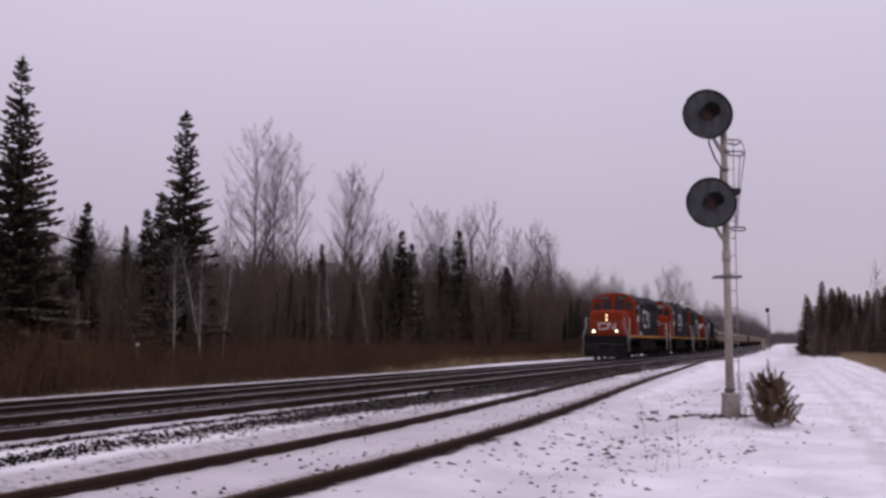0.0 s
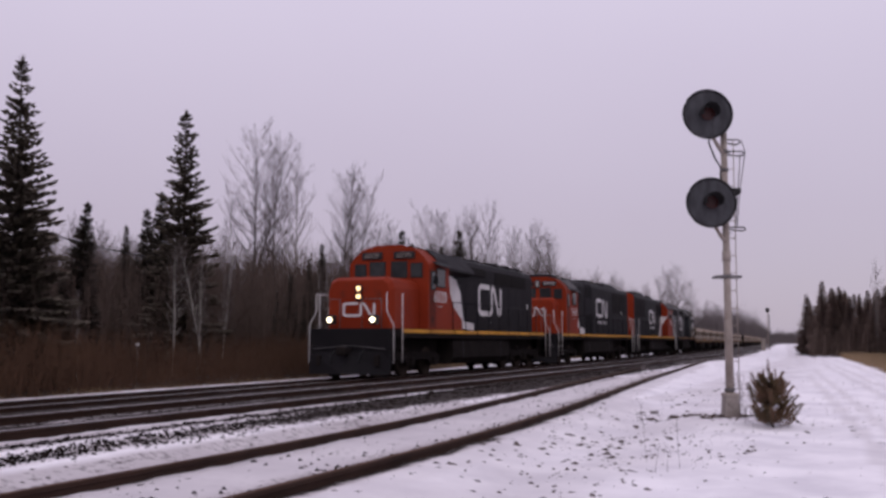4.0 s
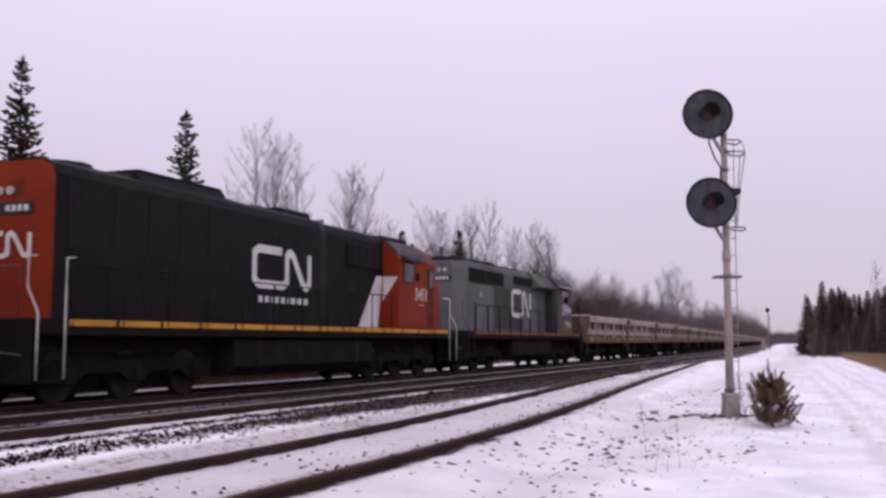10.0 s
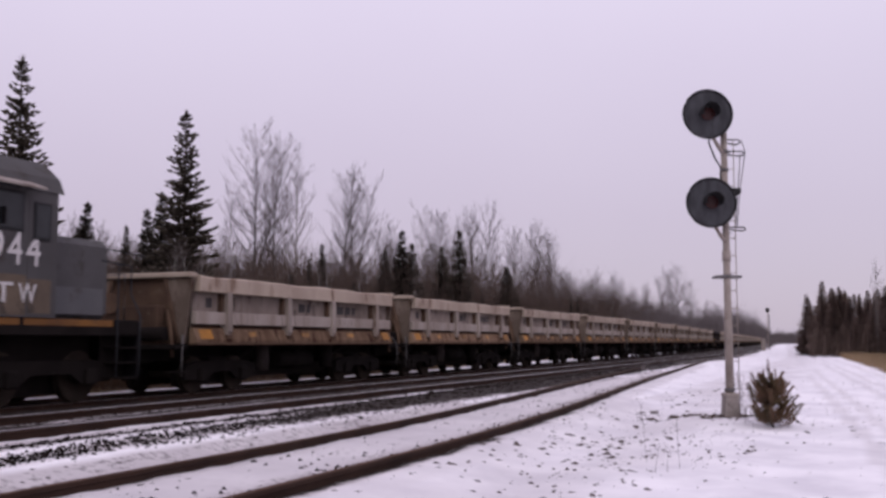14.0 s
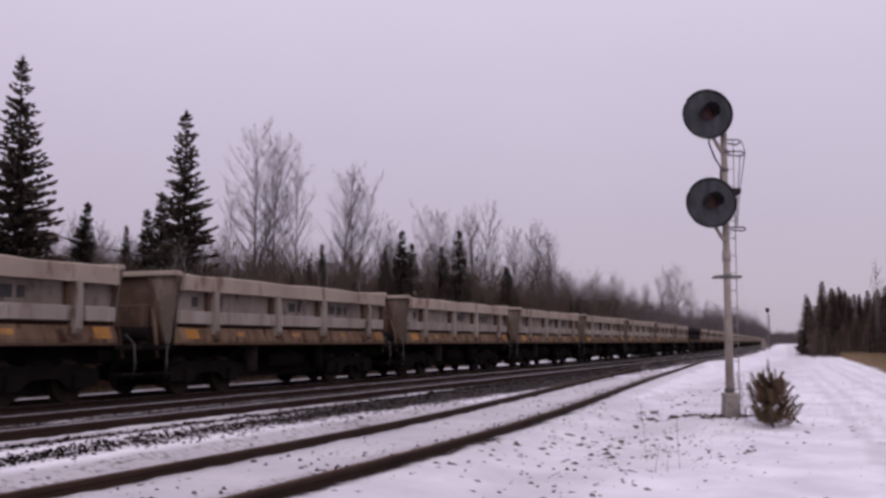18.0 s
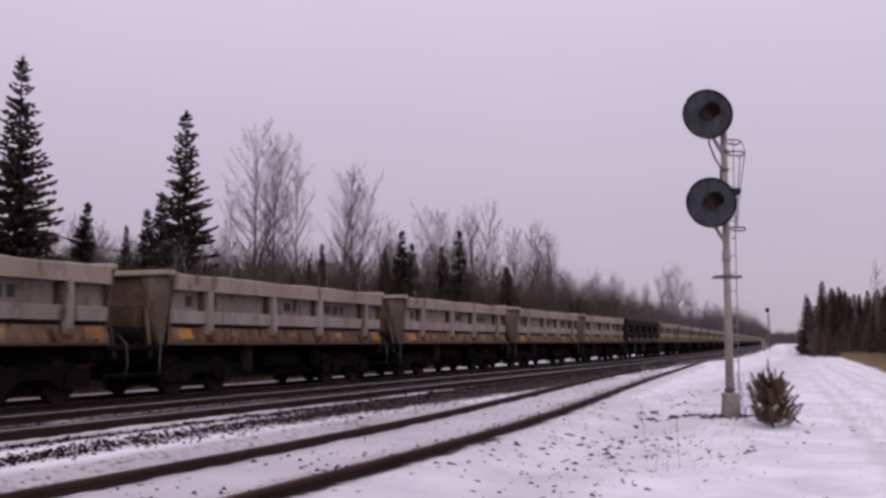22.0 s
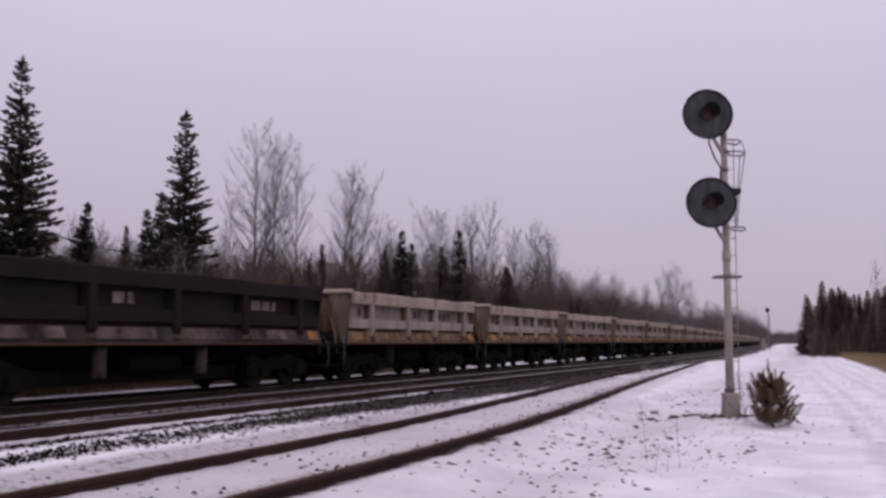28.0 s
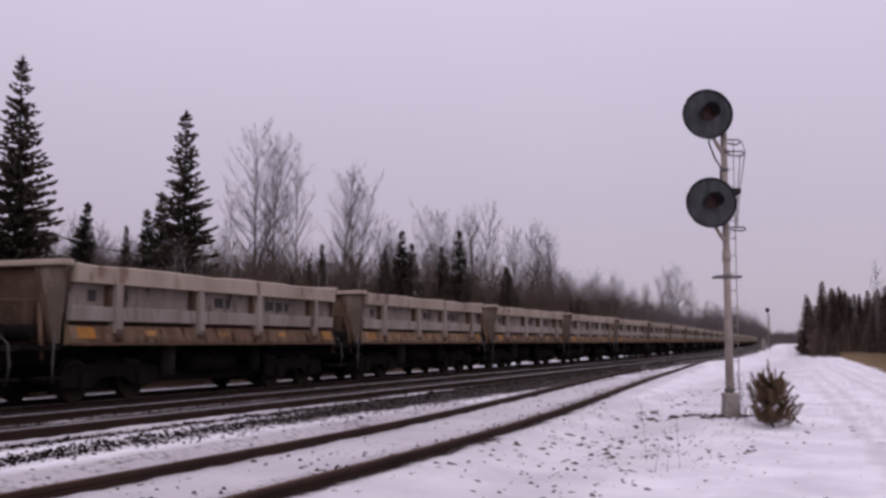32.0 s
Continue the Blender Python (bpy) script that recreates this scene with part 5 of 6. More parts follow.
    # wide clean-air section behind the cab
    if up:
        for sd in (-1, 1):
            inl = part("air_intake", boxm(*sorted((sd * 0.95, sd * 1.02)), cr + 0.15, cr + 2.6, 3.5, 4.2, bev=0.02), GRILLE, e, "dark air intake screen")
            for k in range(5):
                part("intake_bar", boxm(*sorted((sd * 1.02, sd * 1.04)), cr + 0.3 + 0.5 * k, cr + 0.36 + 0.5 * k, 3.55, 4.15), BLACK, inl)
    else:
        part("roof_flare", prismm([(-1.42, 3.82), (-1.42, 3.9), (-0.9, 4.5), (0.9, 4.5), (1.42, 3.9), (1.42, 3.82), (0.95, 3.7), (-0.95, 3.7)], cr + 0.01, cr + 3.1), (ROOFDARK if lit else BLACK) if red else GREYPAINT, e, "sloping roof flare behind the cab")
    # radiators, fans and roof gear
    r0, r1 = (hood_end - 5.5, hood_end - 0.5) if red else (hood_end - 4.85, hood_end + 0.1)
    top = 4.42 + hi
    if up:
        lid = part("radiator_housing", prismm([(-0.95, top - 0.05), (-0.8, top + 0.2), (0.8, top + 0.2), (0.95, top - 0.05)], r0 - 0.6, r0 + 2.7), BLACK, e, "raised radiator roof")
        part("housing_lip", boxm(-0.84, 0.84, r0 - 0.55, r0 + 2.65, top + 0.2, top + 0.225, bev=0.01), ROOFDARK, lid)
        for sd in (-1, 1):
            g = part("radiator_grille", boxm(*sorted((sd * hw, sd * (hw + 0.012))), r0 + 0.5, hood_end - 0.35, 3.0, 4.3), GRILLE, hd, "dark radiator screen")
            for k in range(4):
                part("grille_rib", boxm(*sorted((sd * (hw + 0.012), sd * (hw + 0.03))), r0 + 0.5 + 1.1 * k, r0 + 0.54 + 1.1 * k, 3.05, 4.25), BLACK, g)
    else:
        for sd in (-1, 1):
            for a, b in ((r0 - 0.2, r0 + 2.1), (r0 + 2.2, r1 - 0.6)):
                g = part("radiator_grille", boxm(*sorted((sd * 0.95, sd * 0.965)), a, b, 3.62, 4.2, bev=0.004), GRILLE, hd)
                for k in range(6):
                    part("grille_slat", boxm(*sorted((sd * 0.965, sd * 0.98)), a + 0.03, b - 0.03, 3.62 + 0.088 * k, 3.645 + 0.088 * k), GRILLE, g)
            part("brake_grille", boxm(*sorted((sd * 0.95, sd * 1.06)), -1.6, 1.5, 3.86, 4.2, bev=0.03), GRILLE, hd)
    for k in range(3):
        y = r0 + 0.9 + 1.65 * k
        fan = part("radiator_fan", discm((0, y, top + 0.05), (0, 0, 1), 0.72, 0.12, 24), ROOFDARK if red else GREYDARK, e)
        for a in range(6):
            c, sn = math.cos(a * math.pi / 6), math.sin(a * math.pi / 6)
            part("fan_guard", tubem([(-0.7 * c, y - 0.7 * sn, top + 0.12), (0.7 * c, y + 0.7 * sn, top + 0.12)], 0.012, 4), UNDER, fan)
    for y in (-0.3, 1.35):
        part("brake_fan", discm((0, y, 4.46 + hi), (0, 0, 1), 0.6, 0.12, 20), ROOFDARK if red else GREYDARK, e)
    part("exhaust", boxm(-0.35, 0.35, 2.3, 2.75, 4.42, 4.58 + hi, bev=0.03), ROOFDARK, e)
    part("horn", tubem([(-0.25, cr + 3.5, 4.53 + hi), (-0.25, cr + 3.1, 4.56 + hi), (-0.25, cr + 2.95, 4.56 + hi)], [0.03, 0.05, 0.1], 10), MASTPAINT, e)
    # paint fields on the hood sides
    for sd in (-1, 1):
        if red:
            panel(e, "red_field", red_field, sd, 0.952, RED, "red painted field", thick=0.012)
            panel(e, "white_field", stripe_field, sd, 0.958, WHITE, "white sweeping stripe", thick=0.014)
        y0, w, z0, tall = emblem_at
        emblem(e, sd, hw + 0.016, y0, w, z0, tall, WHITE)
        if red:
            bars(e, sd, hw + 0.016, y0 + w / 2, z0 - 0.46 if not lit else 2.0, (0.22, 0.22, 0.22, 0.06, 0.18, 0.18, 0.06, 0.18, 0.18) if not lit else (0.1,), 0.16 if not lit else 0.02, WHITE)
    part("warning_label", boxm(hw + 0.012, hw + 0.02, *((hood_end - 2.4, hood_end - 2.26, 2.98, 3.12) if up else (hood_end - 0.9, hood_end - 0.78, 2.7, 2.95))), WHITE, e)
    # cab
    csect = [(-1.53, DECK), (1.53, DECK), (1.53, 3.9), (1.36, 4.16), (0.96, 4.48), (0.48, 4.6), (-0.48, 4.6), (-0.96, 4.48), (-1.36, 4.16), (-1.53, 3.9)]
    cb = part("cab", prismm(csect, cf, cr), cabm, e, "red cab" if red else "grey cab")
    roof = [(1.56, 3.9), (1.43, 4.18), (1.04, 4.51), (0.5, 4.63), (-0.5, 4.63), (-1.04, 4.51), (-1.43, 4.18), (-1.56, 3.9), (-1.53, 3.9), (-1.4, 4.165), (-1.02, 4.49), (-0.5, 4.605), (0.5, 4.605), (1.02, 4.49), (1.4, 4.165), (1.53, 3.9)]
    part("cab_roof", prismm(roof, cf + (0.95 if lit else 0.55 if red else -0.12), cr + 0.03), GREYPAINT if not lit else ROOFDARK, cb, "sloping cab roof edge")
    if up:
        part("roof_unit", boxm(-0.62, 0.62, cf + 0.35, cr - 0.7, 4.6, 4.76, bev=0.05), ROOFDARK, cb, "low roof cooling unit")
    for sd in (-1, 1):
        window(cb, "side_window", 0, 0, cr - (1.25 if red else 1.95), cr - 0.4, 3.12, 3.82, "x", sd * 1.53)
        part("window_awning", prismm([(sd * 1.5, 3.98), (sd * 1.84, 3.82), (sd * 1.84, 3.85), (sd * 1.5, 4.02)], cr - 1.55, cr - 0.2), ROOFDARK, cb, "dark window awning")
        part("mirror", boxm(*sorted((sd * 1.56, sd * 1.66)), cr - 1.42, cr - 1.4, 3.2, 3.5), BLACK, cb)
        # on red cabs the door's darker red paints in the recess shade
        part("door_outline", prismm([(cf + 0.12, DECK + 0.05), (cf + 0.72, DECK + 0.05), (cf + 0.72, 3.72), (cf + 0.12, 3.72)], sd * 1.531, sd * 1.538, "x"), SHADERED if red else cabm, cb)
        window(cb, "door_window", 0, 0, cf + 0.2, cf + 0.62, 3.0, 3.68, "x", sd * 1.54)
        if red:
            side_text(cb, "road_digit", road, sd, 1.53, number_y, 2.76, 0.42, 1.12 if up else 1.3, WHITE)
            bars(cb, sd, 1.53, number_y, 2.42, (0.24, 0.16), 0.035, LENS)
        else:
            side_text(cb, "road_digit", road, sd, 1.538, number_y, 2.78, 0.6, 1.75, WHITE)
            part("tan_grime", boxm(*sorted((sd * 1.53, sd * 1.533)), cf + 0.74, cr - 0.02, DECK + 0.03, 2.36), TAN, cb, "dusty tan lower cab side")
            part("door_grime", boxm(*sorted((sd * 1.538, sd * 1.541)), cf + 0.14, cf + 0.7, DECK + 0.07, 2.3), TAN, cb, "dusty tan lower door")
            side_text(cb, "cab_letter", "TW", sd, 1.541, number_y - 0.26, 2.02, 0.36, 1.1, WHITE)
            side_text(cb, "cab_letter", "C", sd, 1.541, number_y - 0.26 - sd * 0.825, 2.02, 0.36, 0.5, CONCRETE)
            part("roof_visor", prismm([(sd * 1.5, 3.99), (sd * 1.86, 3.87), (sd * 1.86, 3.91), (sd * 1.5, 4.03)], cr - 2.15, cr - 0.15), MASTPAINT, cb, "pale window visor")
    for a, b in ((-1.32, -0.85), (-0.74, -0.1), (0.1, 0.74), (0.85, 1.32)):
        window(cb, "windshield", a, b, 0, 0, 3.42, 4.02 if abs(a + b) < 1 else 3.95, "-y", cf - 0.001)
    for a in (-0.62, 0.62):
        nb = part("number_board", boxm(a - 0.4, a + 0.4, cf - 0.06, cf, 4.1, 4.36, bev=0.01), BOARD, cb)
        if red:
            t = part("board_number", None, None, nb, mesh=lettering(road, 0.16, 0.56))
            t.data.materials.append(CONCRETE if lit else WHITE)
            t.matrix_basis = pose(a, cf - 0.066, 4.23, 90, 0, 0)
        else:
            for k in range(4):
                part("number_bar", boxm(a - 0.24 + 0.14 * k, a - 0.18 + 0.14 * k, cf - 0.066, cf - 0.06, 4.18, 4.28), WHITE, nb)
    part("antenna", tubem([(0.3, cf + 1.1, 4.6), (0.3, cf + 1.1, 4.95)], 0.02, 5), BLACK, cb)
    # nose
    if red:
        lift = 0.12 if up else 0.0
        nose = [(-1.2, DECK), (1.2, DECK), (1.2, 2.98 + lift), (1.12, 3.22 + lift), (0.9, 3.34 + lift), (-0.9, 3.34 + lift), (-1.12, 3.22 + lift), (-1.2, 2.98 + lift)]
        nb = bmesh.new()
        front = [(x * 0.93, z if z <= DECK else z - 0.12) for x, z in nose]
        a, b, c = [nb.verts.new((x, cf, z)) for x, z in nose], [nb.verts.new((x, nf + 0.22, z)) for x, z in nose], [nb.verts.new((x, nf, z)) for x, z in front]
        for p, q in ((a, b), (b, c)):
            for i in range(len(p)):
                j = (i + 1) % len(p)
                nb.faces.new((p[i], p[j], q[j], q[i]))
        nb.faces.new(a), nb.faces.new(c)
        bmesh.ops.recalc_face_normals(nb, faces=nb.faces[:])
        ns = part("nose", nb, RED, e, "wide red nose")
    else:
        ns = part("nose", boxm(-0.92, 0.92, nf, cf, DECK, 3.24, bev=0.14), GREYPAINT, e, "low narrow grey nose")
        for sd in (-1, 1):
            part("nose_panel", boxm(*sorted((sd * 0.92, sd * 0.925)), nf + 0.25, cf - 0.1, DECK + 0.1, 2.25), GREYPALE, ns, "lighter nose door")
    hz = (2.95, 2.68) if red and lit else (4.3, 4.16)
    hy = nf if red and lit else cf - 0.05
    for z in hz:
        h = part("headlight", discm((0, hy - 0.02, z), (0, 1, 0), 0.15, 0.06, 16), BOARD, ns if red and lit else cb)
        part("headlight_lens", discm((0, hy - 0.055, z), (0, 1, 0), 0.075, 0.02, 16), LAMP if lit else LENS, h, "glowing headlight" if lit else "unlit headlight")
    for sd in (-1, 1) if lit else ():
        dl = part("ditch_light", boxm(sd * 0.78 - 0.15, sd * 0.78 + 0.15, d0 - 0.05, d0 + 0.2, DECK + 0.12, DECK + 0.44, bev=0.03), BOARD, e)
        part("ditch_lens", discm((sd * 0.78, d0 - 0.06, DECK + 0.28), (0, 1, 0), 0.085, 0.03, 14), DITCHLAMP if lit else LENS, dl, "glowing ditch light" if lit else "unlit ditch light")
    if red:
        def front3(u, v, out):
            return (-0.56 + u, nf - 0.006 - out, (2.05 if lit else 2.55) + v)
        part("nose_emblem", ribbon(bmesh.new(), [(u * 1.12, v * 0.4) for u, v in WORM], 0.075, front3), WHITE, ns, "white folded-band emblem")
    # rear face
    def rear3(u, v, out):
        return (0.62 - u, hood_end + 0.01 + out, 2.82 + v)
    if red:
        part("end_field", prismm([(x * 0.995, z if z < 2 else z - 0.03) for x, z in section(hw)], hood_end + 0.001, hood_end + 0.006), RED, e, "red painted hood end")
        part("rear_emblem", ribbon(bmesh.new(), [(u * 1.24, v * 0.44) for u, v in WORM], 0.1, rear3), WHITE, e)
    rn = part("rear_number_board", boxm(-0.7 if red else -0.42, 0.7 if red else 0.42, hood_end + 0.007, hood_end + 0.03, 3.62, 3.86, bev=0.005), BOARD if red else GREYDARK, e)
    for k in range(4):
        part("number_bar", boxm((-0.58 if red else -0.28) + 0.15 * k, (-0.48 if red else -0.18) + 0.15 * k, hood_end + 0.03, hood_end + 0.036, 3.68, 3.8), WHITE, rn)
    for x in (-0.13, 0.13):
        part("rear_headlight", discm((x, hood_end + 0.03, 4.08), (0, 1, 0), 0.085, 0.05, 14), LENS, e)
    # rails and ends
    for sd in (-1, 1):
        handrail_run(e, sd, cr + 0.5, d1 - 0.9, BLACK, thick=0.02 if red else 0.03)
    end_gear(L, e, -1, WHITE if red else GREYDARK, plow, back)
    end_gear(L, e, 1, WHITE if red else GREYDARK, False, tail)
    return e


LOCO_A = locomotive("lead_locomotive", "red, white and black diesel locomotive with lit headlights leading the train", 21.0, "6020", "red", (-6.05, -4.05, -8.4), 8.65, 6.6, (0.9, 2.85, 2.36, 1.12),
                    [(-2.59, 3.74), (-2.47, 3.02), (-2.04, 2.5), (-1.12, 2.01), (-1.1, 1.7), (0.24, 1.64), (0.17, 1.92), (-0.98, 1.99), (-1.16, 2.48), (-1.33, 3.1), (-1.81, 3.56)],
                    [(-4.05, 1.64), (-1.0, 1.64), (-1.12, 2.01), (-2.04, 2.5), (-2.47, 3.02), (-2.59, 3.72), (-4.05, 3.72)], True, True, -4.9, back=0.75)
LOCO_B = locomotive("second_locomotive", "red and black diesel locomotive with a white stripe, second in train", 22.6, "5410", "red", (-8.2, -5.65, -9.1), 9.95, 7.0, (0.3, 2.9, 2.73, 0.95),
                    [(-4.72, 3.33), (-4.7, 2.96), (-4.38, 2.94), (-4.36, 2.43), (-3.89, 1.99), (-3.12, 1.95), (-3.05, 1.64), (-1.83, 1.64), (-1.75, 1.75), (-1.96, 1.99), (-2.85, 2.0), (-3.8, 2.98), (-4.21, 3.36)],
                    [(-5.65, 1.64), (-3.06, 1.64), (-3.12, 1.95), (-3.89, 1.99), (-4.36, 2.43), (-4.38, 2.94), (-4.7, 2.96), (-4.72, 3.33), (-5.65, 3.33)], False, True, -6.45, back=0.75)
LOCO_C = locomotive("third_locomotive", "black and red diesel locomotive running backwards, third in the train", 22.2, "5451", "red", (-8.75, -5.6, -10.25), 9.63, 7.0, (-0.18, 2.83, 2.65, 0.9),
                    [(-5.55, 3.3), (-5.1, 3.3), (-3.8, 1.64), (-5.2, 1.64)], [(-5.6, 1.64), (-5.2, 1.64), (-5.55, 3.3), (-5.6, 3.3)], False, False, -7.5, back=-0.6)
part("white_field", prismm([(-1.5, 3.3), (-0.96, 3.3), (-0.96, 2.5)], -5.6, -5.592), WHITE, LOCO_C, "white stripe end")
LOCO_D = locomotive("grey_locomotive", "weathered grey diesel locomotive running backwards, fourth in the train", 20.6, "5944", "grey", (-7.1, -4.3, -9.35), 8.05, 6.5, (-1.1, 2.85, 2.4, 1.08), None, None, False, False, -5.85, tail=0.35)


# ---- air-operated side-dump wagons ----
def wagon(name, label, half, posts, dark=False):
    """A dump wagon: body of half length, posts at those places, two bogies, end bulkheads and a rubble load."""
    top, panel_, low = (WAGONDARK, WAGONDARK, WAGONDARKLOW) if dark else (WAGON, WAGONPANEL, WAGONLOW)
    e = thing(name, label, "freight wagon", "wagons of the train")
    part("centre_sill", boxm(-0.32, 0.32, -half - 0.55, half + 0.55, 0.72, 1.12, bev=0.02), UNDER, e)
    tk = half - 1.75
    for y in (-tk, tk):
        truck(e, y, (-0.86, 0.86), 0.42, 0.9)
    rear = half - 0.3
    band = top if dark else WAGONGREY
    for sd in (-1, 1):
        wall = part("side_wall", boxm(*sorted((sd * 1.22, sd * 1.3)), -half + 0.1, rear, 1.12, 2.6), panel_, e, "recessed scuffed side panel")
        chord = bmesh.new()
        rnd = random.Random(17 + sd)
        n = 26
        tops = [2.69 + (rnd.uniform(-0.012, 0.006) - 0.025 * max(0.0, math.sin(k * 0.62 + sd))) * (0 < k < n) for k in range(n + 1)]
        for k in range(n):
            y0, y1 = -half + 0.1 + (rear + half - 0.1) * k / n, -half + 0.1 + (rear + half - 0.1) * (k + 1) / n
            vs = [chord.verts.new(p) for y, z in ((y0, tops[k]), (y1, tops[k + 1])) for p in ((sd * 1.21, y, 2.32), (sd * 1.5, y, 2.32), (sd * 1.5, y, z - 0.03), (sd * 1.46, y, z), (sd * 1.21, y, z))]
            for q in range(5):
                chord.faces.new((vs[q], vs[(q + 1) % 5], vs[5 + (q + 1) % 5], vs[5 + q]))
        bmesh.ops.remove_doubles(chord, verts=chord.verts[:], dist=0.0005)
        bmesh.ops.holes_fill(chord, edges=chord.edges[:], sides=6)
        bmesh.ops.recalc_face_normals(chord, faces=chord.faces[:])
        part("top_chord", chord, top, wall, "dented top chord")
        part("waist_band", boxm(*sorted((sd * 1.3, sd * 1.46)), -half + 0.04, rear - 0.04, 1.58, 1.87, bev=0.015), band, wall)
        part("lower_sill", prismm([(sd * 1.3, 1.12), (sd * 1.5, 1.17), (sd * 1.5, 1.24), (sd * 1.4, 1.5), (sd * 1.3, 1.5)], -half, rear), low, wall, "rust-stained lower sill")
        # rust-toned strip with the waist band's shadow line painted in
        part("shadow_seam", boxm(*sorted((sd * 1.3, sd * 1.318)), -half + 0.1, rear - 0.02, 1.5, 1.58), SEAM, wall, "dark rust-toned strip painting in the shadow line under the waist band")
        part("sill_flange", boxm(*sorted((sd * 1.28, sd * 1.53)), -half, rear, 1.115, 1.165, bev=0.008), WAGONRUST, wall, "rusty bottom flange")
        for y in posts:
            y = min(y, rear - 0.35)
            part("post", prismm([(sd * 1.29, 2.34), (sd * 1.51, 2.34), (sd * 1.53, 1.6), (sd * 1.53, 1.44), (sd * 1.47, 1.34), (sd * 1.29, 1.34)], y - 0.1, y + 0.1), band, wall)
            part("post_foot", prismm([(sd * 1.4, 1.36), (sd * 1.55, 1.34), (sd * 1.545, 1.26), (sd * 1.45, 1.26)], y - 0.12, y + 0.08), WAGONRUST, wall, "rusty hinge foot")
            # added dark strip for the shadow in the recess beside each post
            part("gusset", boxm(*sorted((sd * 1.3, sd * 1.41)), y - 0.21, y - 0.1, 1.88, 2.31), UNDER if dark else WAGONRUST, wall, "dark strip standing for the shadow beside the post")
        ends = [-half + 0.42, rear - 0.42]
        for y in ends + [(p + q) / 2 - 0.3 for p, q in zip(posts, posts[1:])]:
            w = 0.24 if y in ends else 0.19
            z0, z1 = (1.25, 1.47) if y in ends else (1.25, 1.48) if dark else (1.31, 1.42)
            part("reflector", prismm([(sd * (1.5 - (z1 - 1.24) * 0.385), z1), (sd * (1.5 - (z0 - 1.24) * 0.385), z0), (sd * (1.508 - (z0 - 1.24) * 0.385), z0), (sd * (1.508 - (z1 - 1.24) * 0.385), z1)], y - w * (5 if dark and y not in ends else 1), y + w * (5 if dark and y not in ends else 1)), REFLECT if y in ends else SCRAPE if dark else REFLECTWORN, wall, "scraped pale patch" if dark and y not in ends else "worn yellow reflector")
        # lettering too worn to read
        for q, widths in ((posts[-2] + 0.55, (0.42, 0.34, 0.2)), (posts[1] + 0.8, (0.36, 0.2)), (posts[0] - 0.7, (0.24,))):
            for w in widths:
                part("worn_marking", boxm(*sorted((sd * 1.3, sd * 1.304)), q, q + w, 1.97, 2.2), GREYBROWN if not dark else WAGONPANEL, wall)
                q += w + 0.1
        for y in (-1.9, 1.6):
            part("dump_cylinder", tubem([(sd * 1.0, y, 0.46), (sd * 1.0, y, 1.1)], 0.15 if dark else 0.19, 14), ENDPLATE if dark else WAGONDARKLOW if y < 0 else UNDER, e, "hanging dump cylinder")
        part("side_reservoir", tubem([(sd * 0.78, -0.9, 0.72), (sd * 0.78, 0.9, 0.72)], 0.22, 12), UNDER, e)
        part("brake_beam", boxm(*sorted((sd * 0.5, sd * 0.56)), -tk + 1.3, tk - 1.3, 0.3, 0.62), UNDER, e)
    for y in (-2.6, -0.1, 2.3):
        part("cross_bearer", prismm([(-1.3, 1.1), (1.3, 1.1), (0.5, 0.62), (-0.5, 0.62)], y - 0.1, y + 0.1), UNDER, e)
    for en in (-1, 1):
        y = -half if en < 0 else rear
        reach = 0.0 if en < 0 else 0.4
        bulk = part("end_bulkhead", prismm([(-1.42, 2.68), (1.42, 2.68), (1.38, 2.3), (0.95, 1.15), (-0.95, 1.15), (-1.38, 2.3)], *sorted((y, y + en * 0.07))), WAGONRUST if not dark else top, e, "rusty tapered end bulkhead")
        part("end_cap", boxm(-1.46, 1.46, *sorted((y - en * 0.04, y + en * 0.24)), 2.62, 2.74, bev=0.02), top, bulk)
        for sd in (-1, 1):
            part("end_gusset", prismm([(sd * 1.46, 2.62), (sd * 0.72, 2.62), (sd * 1.13, 1.16), (sd * 1.26, 1.16)], *sorted((y + en * 0.07, y + en * 0.15))), top if dark else ENDPLATE, bulk, "grimy triangular corner plate")
            part("gusset_rib", tubem([(sd * 0.74, y + en * 0.16, 2.6), (sd * 1.13, y + en * 0.16, 1.16)], 0.045, 5), WAGONRUST, bulk)
            part("end_ladder", tubem([(sd * 1.32, y + en * (0.3 + reach), 0.42), (sd * 1.36, y + en * (0.34 + reach), 0.75), (sd * 1.34, y + en * (0.3 + reach), 1.15), (sd * 1.24, y + en * (0.16 + reach), 1.34)], 0.018, 6), STEELDARK, e, "bent steel grab iron")
            part("end_step", boxm(*sorted((sd * 1.05, sd * 1.45)), *sorted((y + en * 0.2, y + en * (0.5 + reach))), 0.5, 0.54), UNDER, e)
            part("end_link", tubem([(sd * 0.8, y + en * 0.12, 1.9), (sd * 1.05, y + en * (0.35 + reach * 0.5), 1.45), (sd * 1.15, y + en * (0.4 + reach * 0.5), 0.85)], [0.06, 0.05, 0.04], 6), WAGONRUST, e, "rusty tipping link")
        part("end_platform", boxm(-1.35, 1.35, *sorted((y + en * 0.1, y + en * (0.6 + reach))), 1.02, 1.12, bev=0.01), UNDER, e)
        part("end_locker", boxm(-0.75, 0.75, *sorted((y + en * 0.15, y + en * (0.42 + reach))), 1.12, 2.0, bev=0.03), WAGONRUST, e, "rusty brown control box")
        part("brake_gear" if en < 0 else "air_tank", tubem([(-0.95, y + en * (0.42 + reach), 1.36), (1.0, y + en * (0.42 + reach), 1.36)], 0.16, 10), UNDER, e)
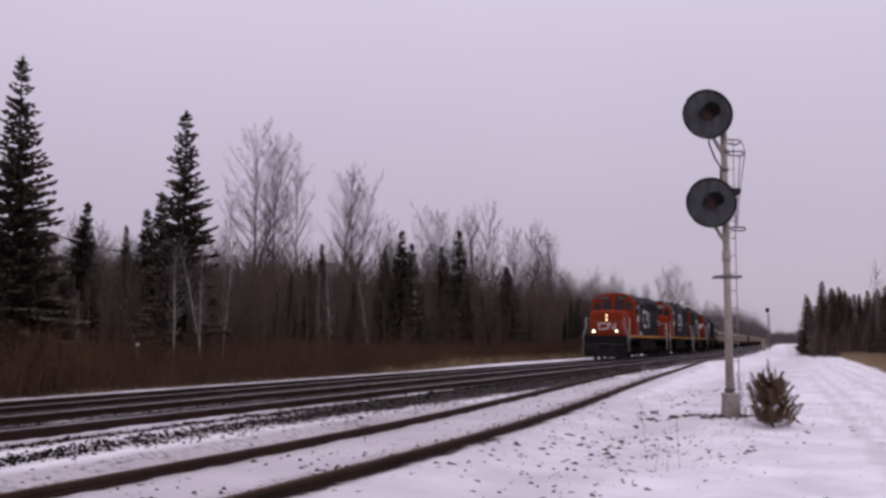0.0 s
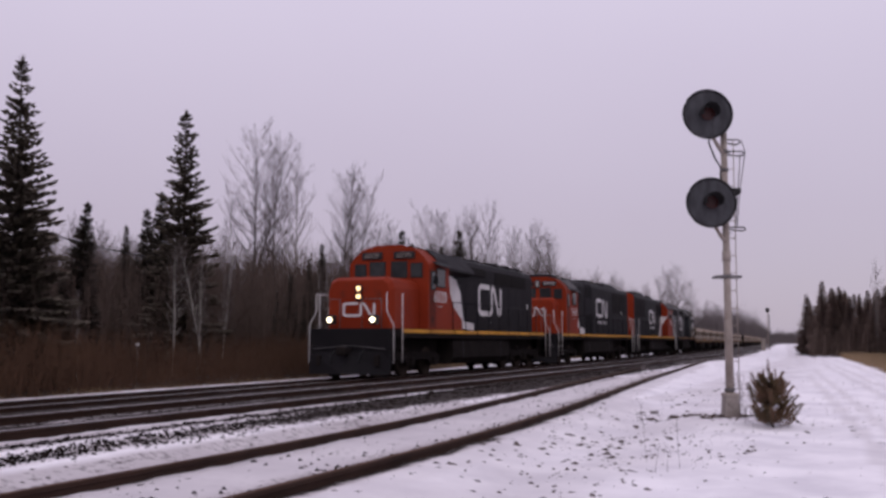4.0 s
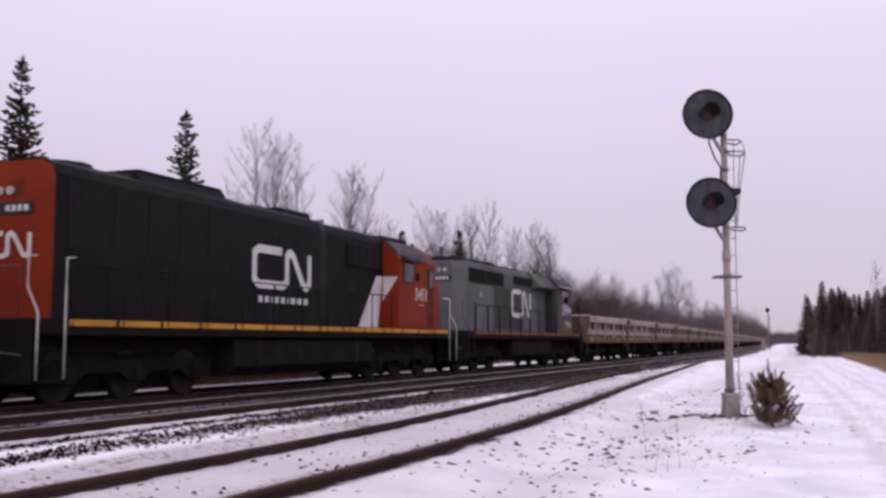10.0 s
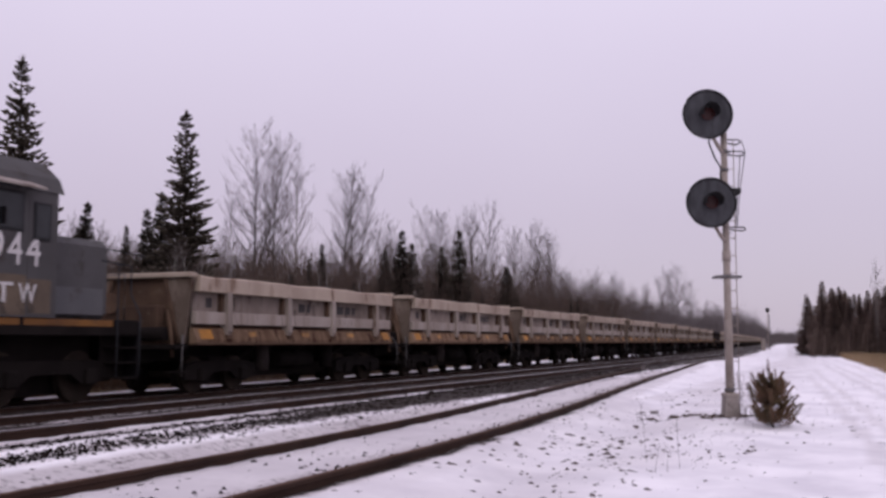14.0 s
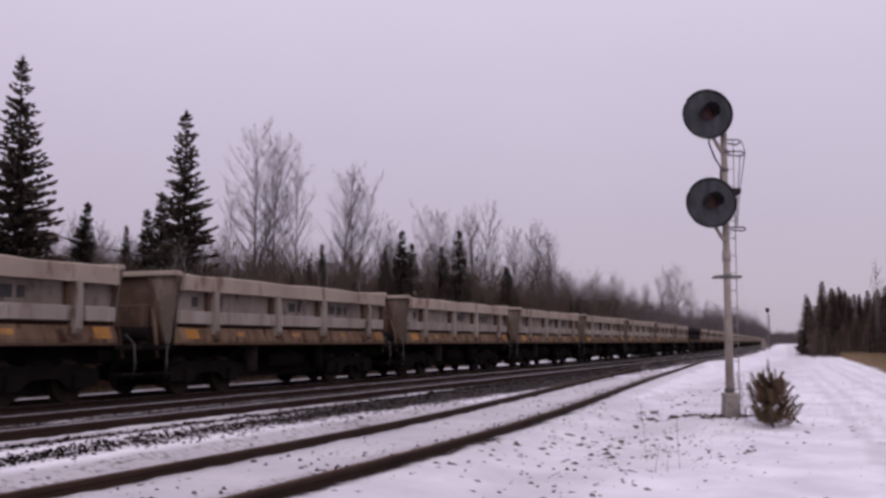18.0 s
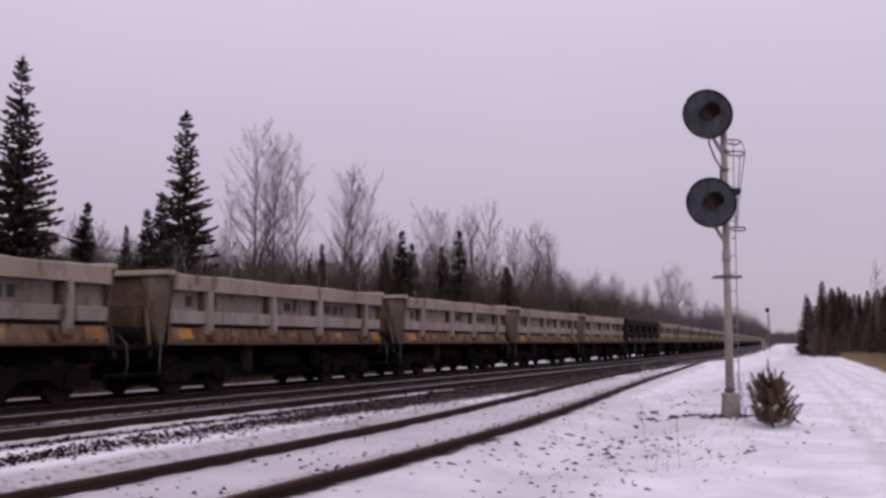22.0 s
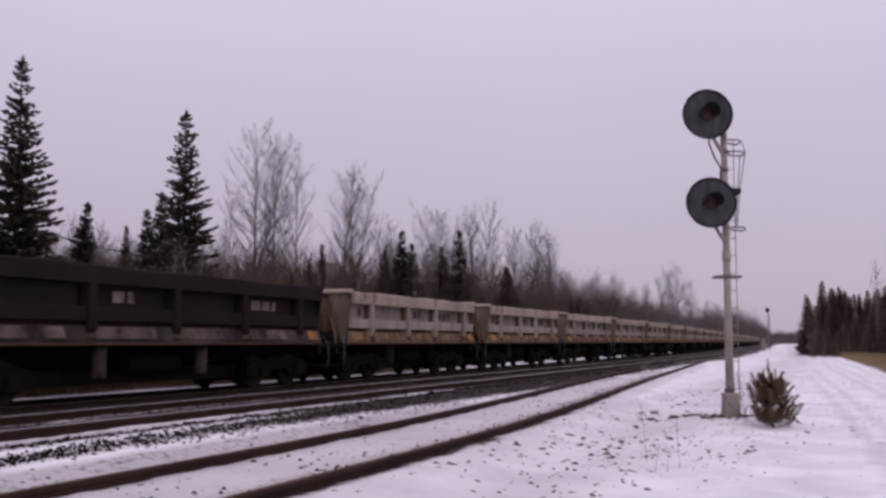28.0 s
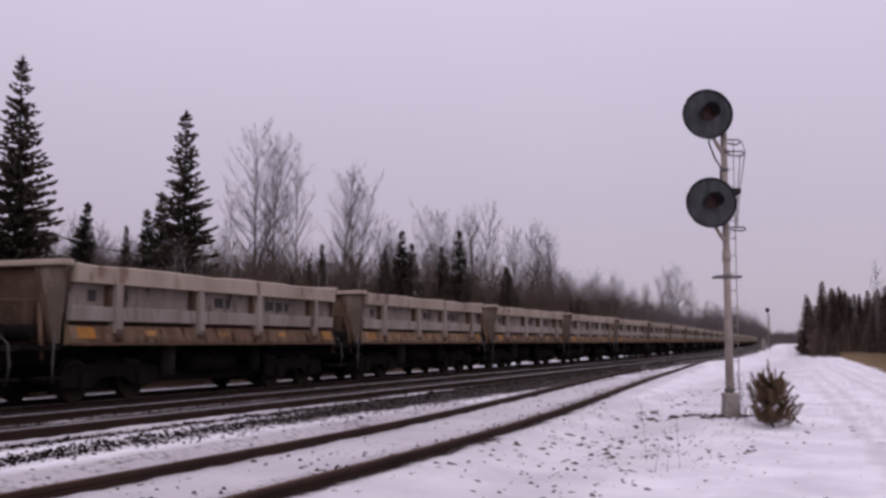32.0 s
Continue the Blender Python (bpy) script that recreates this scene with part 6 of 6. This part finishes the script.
        part("brake_wheel", discm((-0.5, y + en * (0.5 + reach), 2.05), (0, 1, 0), 0.24, 0.03, 14), WAGONRUST, e)
        y = en * half
        cp = bmesh.new()
        box(cp, -0.09, 0.09, *sorted((y + en * 0.5, y + en * 0.85)), 0.78, 0.96, bev=0.02)
        box(cp, -0.16, 0.16, *sorted((y + en * 0.68, y + en * 0.91)), 0.74, 1.0, bev=0.04)
        part("coupler", cp, UNDER, e)
    bm = bmesh.new()
    rnd = random.Random(7)
    n, m = 28, 8
    grid = [[bm.verts.new((-1.27 + 2.54 * j / m, -half + 0.1 + (half + rear - 0.2) * i / n, 2.38 + (0.2 * math.sin(math.pi * j / m) * (0.6 + 0.4 * math.sin(i * 0.7)) if 0 < i < n else 0) + rnd.uniform(-0.07, 0.09))) for j in range(m + 1)] for i in range(n + 1)]
    for i in range(n):
        for j in range(m):
            bm.faces.new((grid[i][j], grid[i][j + 1], grid[i + 1][j + 1], grid[i + 1][j]))
    part("load", bm, ORE, e, "rubble load")
    part("floor_plate", boxm(-1.3, 1.3, -half + 0.02, rear - 0.02, 1.09, 1.13), UNDER, e)
    return e


# ---- the train: every vehicle's middle, in metres behind the train's datum ----
SPEED = 9.6
CONSIST = [(LOCO_A, 82.45, 0), (LOCO_B, 103.7, 0), (LOCO_C, 126.1, 180), (LOCO_D, 147.5, 180)]
pale = wagon("dump_wagon", "weathered cream-grey side-dump wagon with rust-stained sill and yellow reflectors", 5.45, (-4.15, -1.35, 1.13, 4.0))
long_dark = wagon("dark_dump_wagon", "long dark brown side-dump wagon with scraped sill", 6.85, (-5.4, -2.7, 0.0, 2.7, 5.4), dark=True)
def on_line(s, turn):
    a, b = line(s - 4, MAIN), line(s + 4, MAIN)
    h = math.degrees(math.atan2(-(b[0] - a[0]), b[1] - a[1]))
    return pose((a[0] + b[0]) / 2, (a[1] + b[1]) / 2, 0, 0, 0, h + turn)


def lag(t):
    """The train is still gathering way at first and eases off a little towards the end."""
    return 0.5 * (1 - smooth(2.4, 5.6, t)) + 0.15 * max(0.0, t - 27.6) ** 1.4


def motions():
    # wheels roll at the train's speed; the later wagons take theirs over from the first
    backwards = {ob for loco in (LOCO_C, LOCO_D) for ob in loco.children_recursive}
    for ws, r in WHEELSETS:
        place, turn = ws.location.copy(), math.degrees(SPEED / r) / 15 * (-1 if ws in backwards else 1)
        walk(ws, [(k / 15, pose(*place, turn * k % 360)) for k in range(481)])
    train, at = list(CONSIST), 164.2
    for k in range(42):
        if k == 10:
            train.append((long_dark, at + 1.3, 0))
            at += 12.72 + 2.6
            continue
        train.append((pale if k == 0 else copy_thing(pale, pose(0, 0, 0)), at + (0.3 if k == 0 else 0.0), 0))
        at += 12.72
    for vehicle, behind, turn in train:
        walk(vehicle, [(t, on_line(behind - SPEED * t + lag(t) - 5.48, turn)) for t in range(0, 33)])


motions()
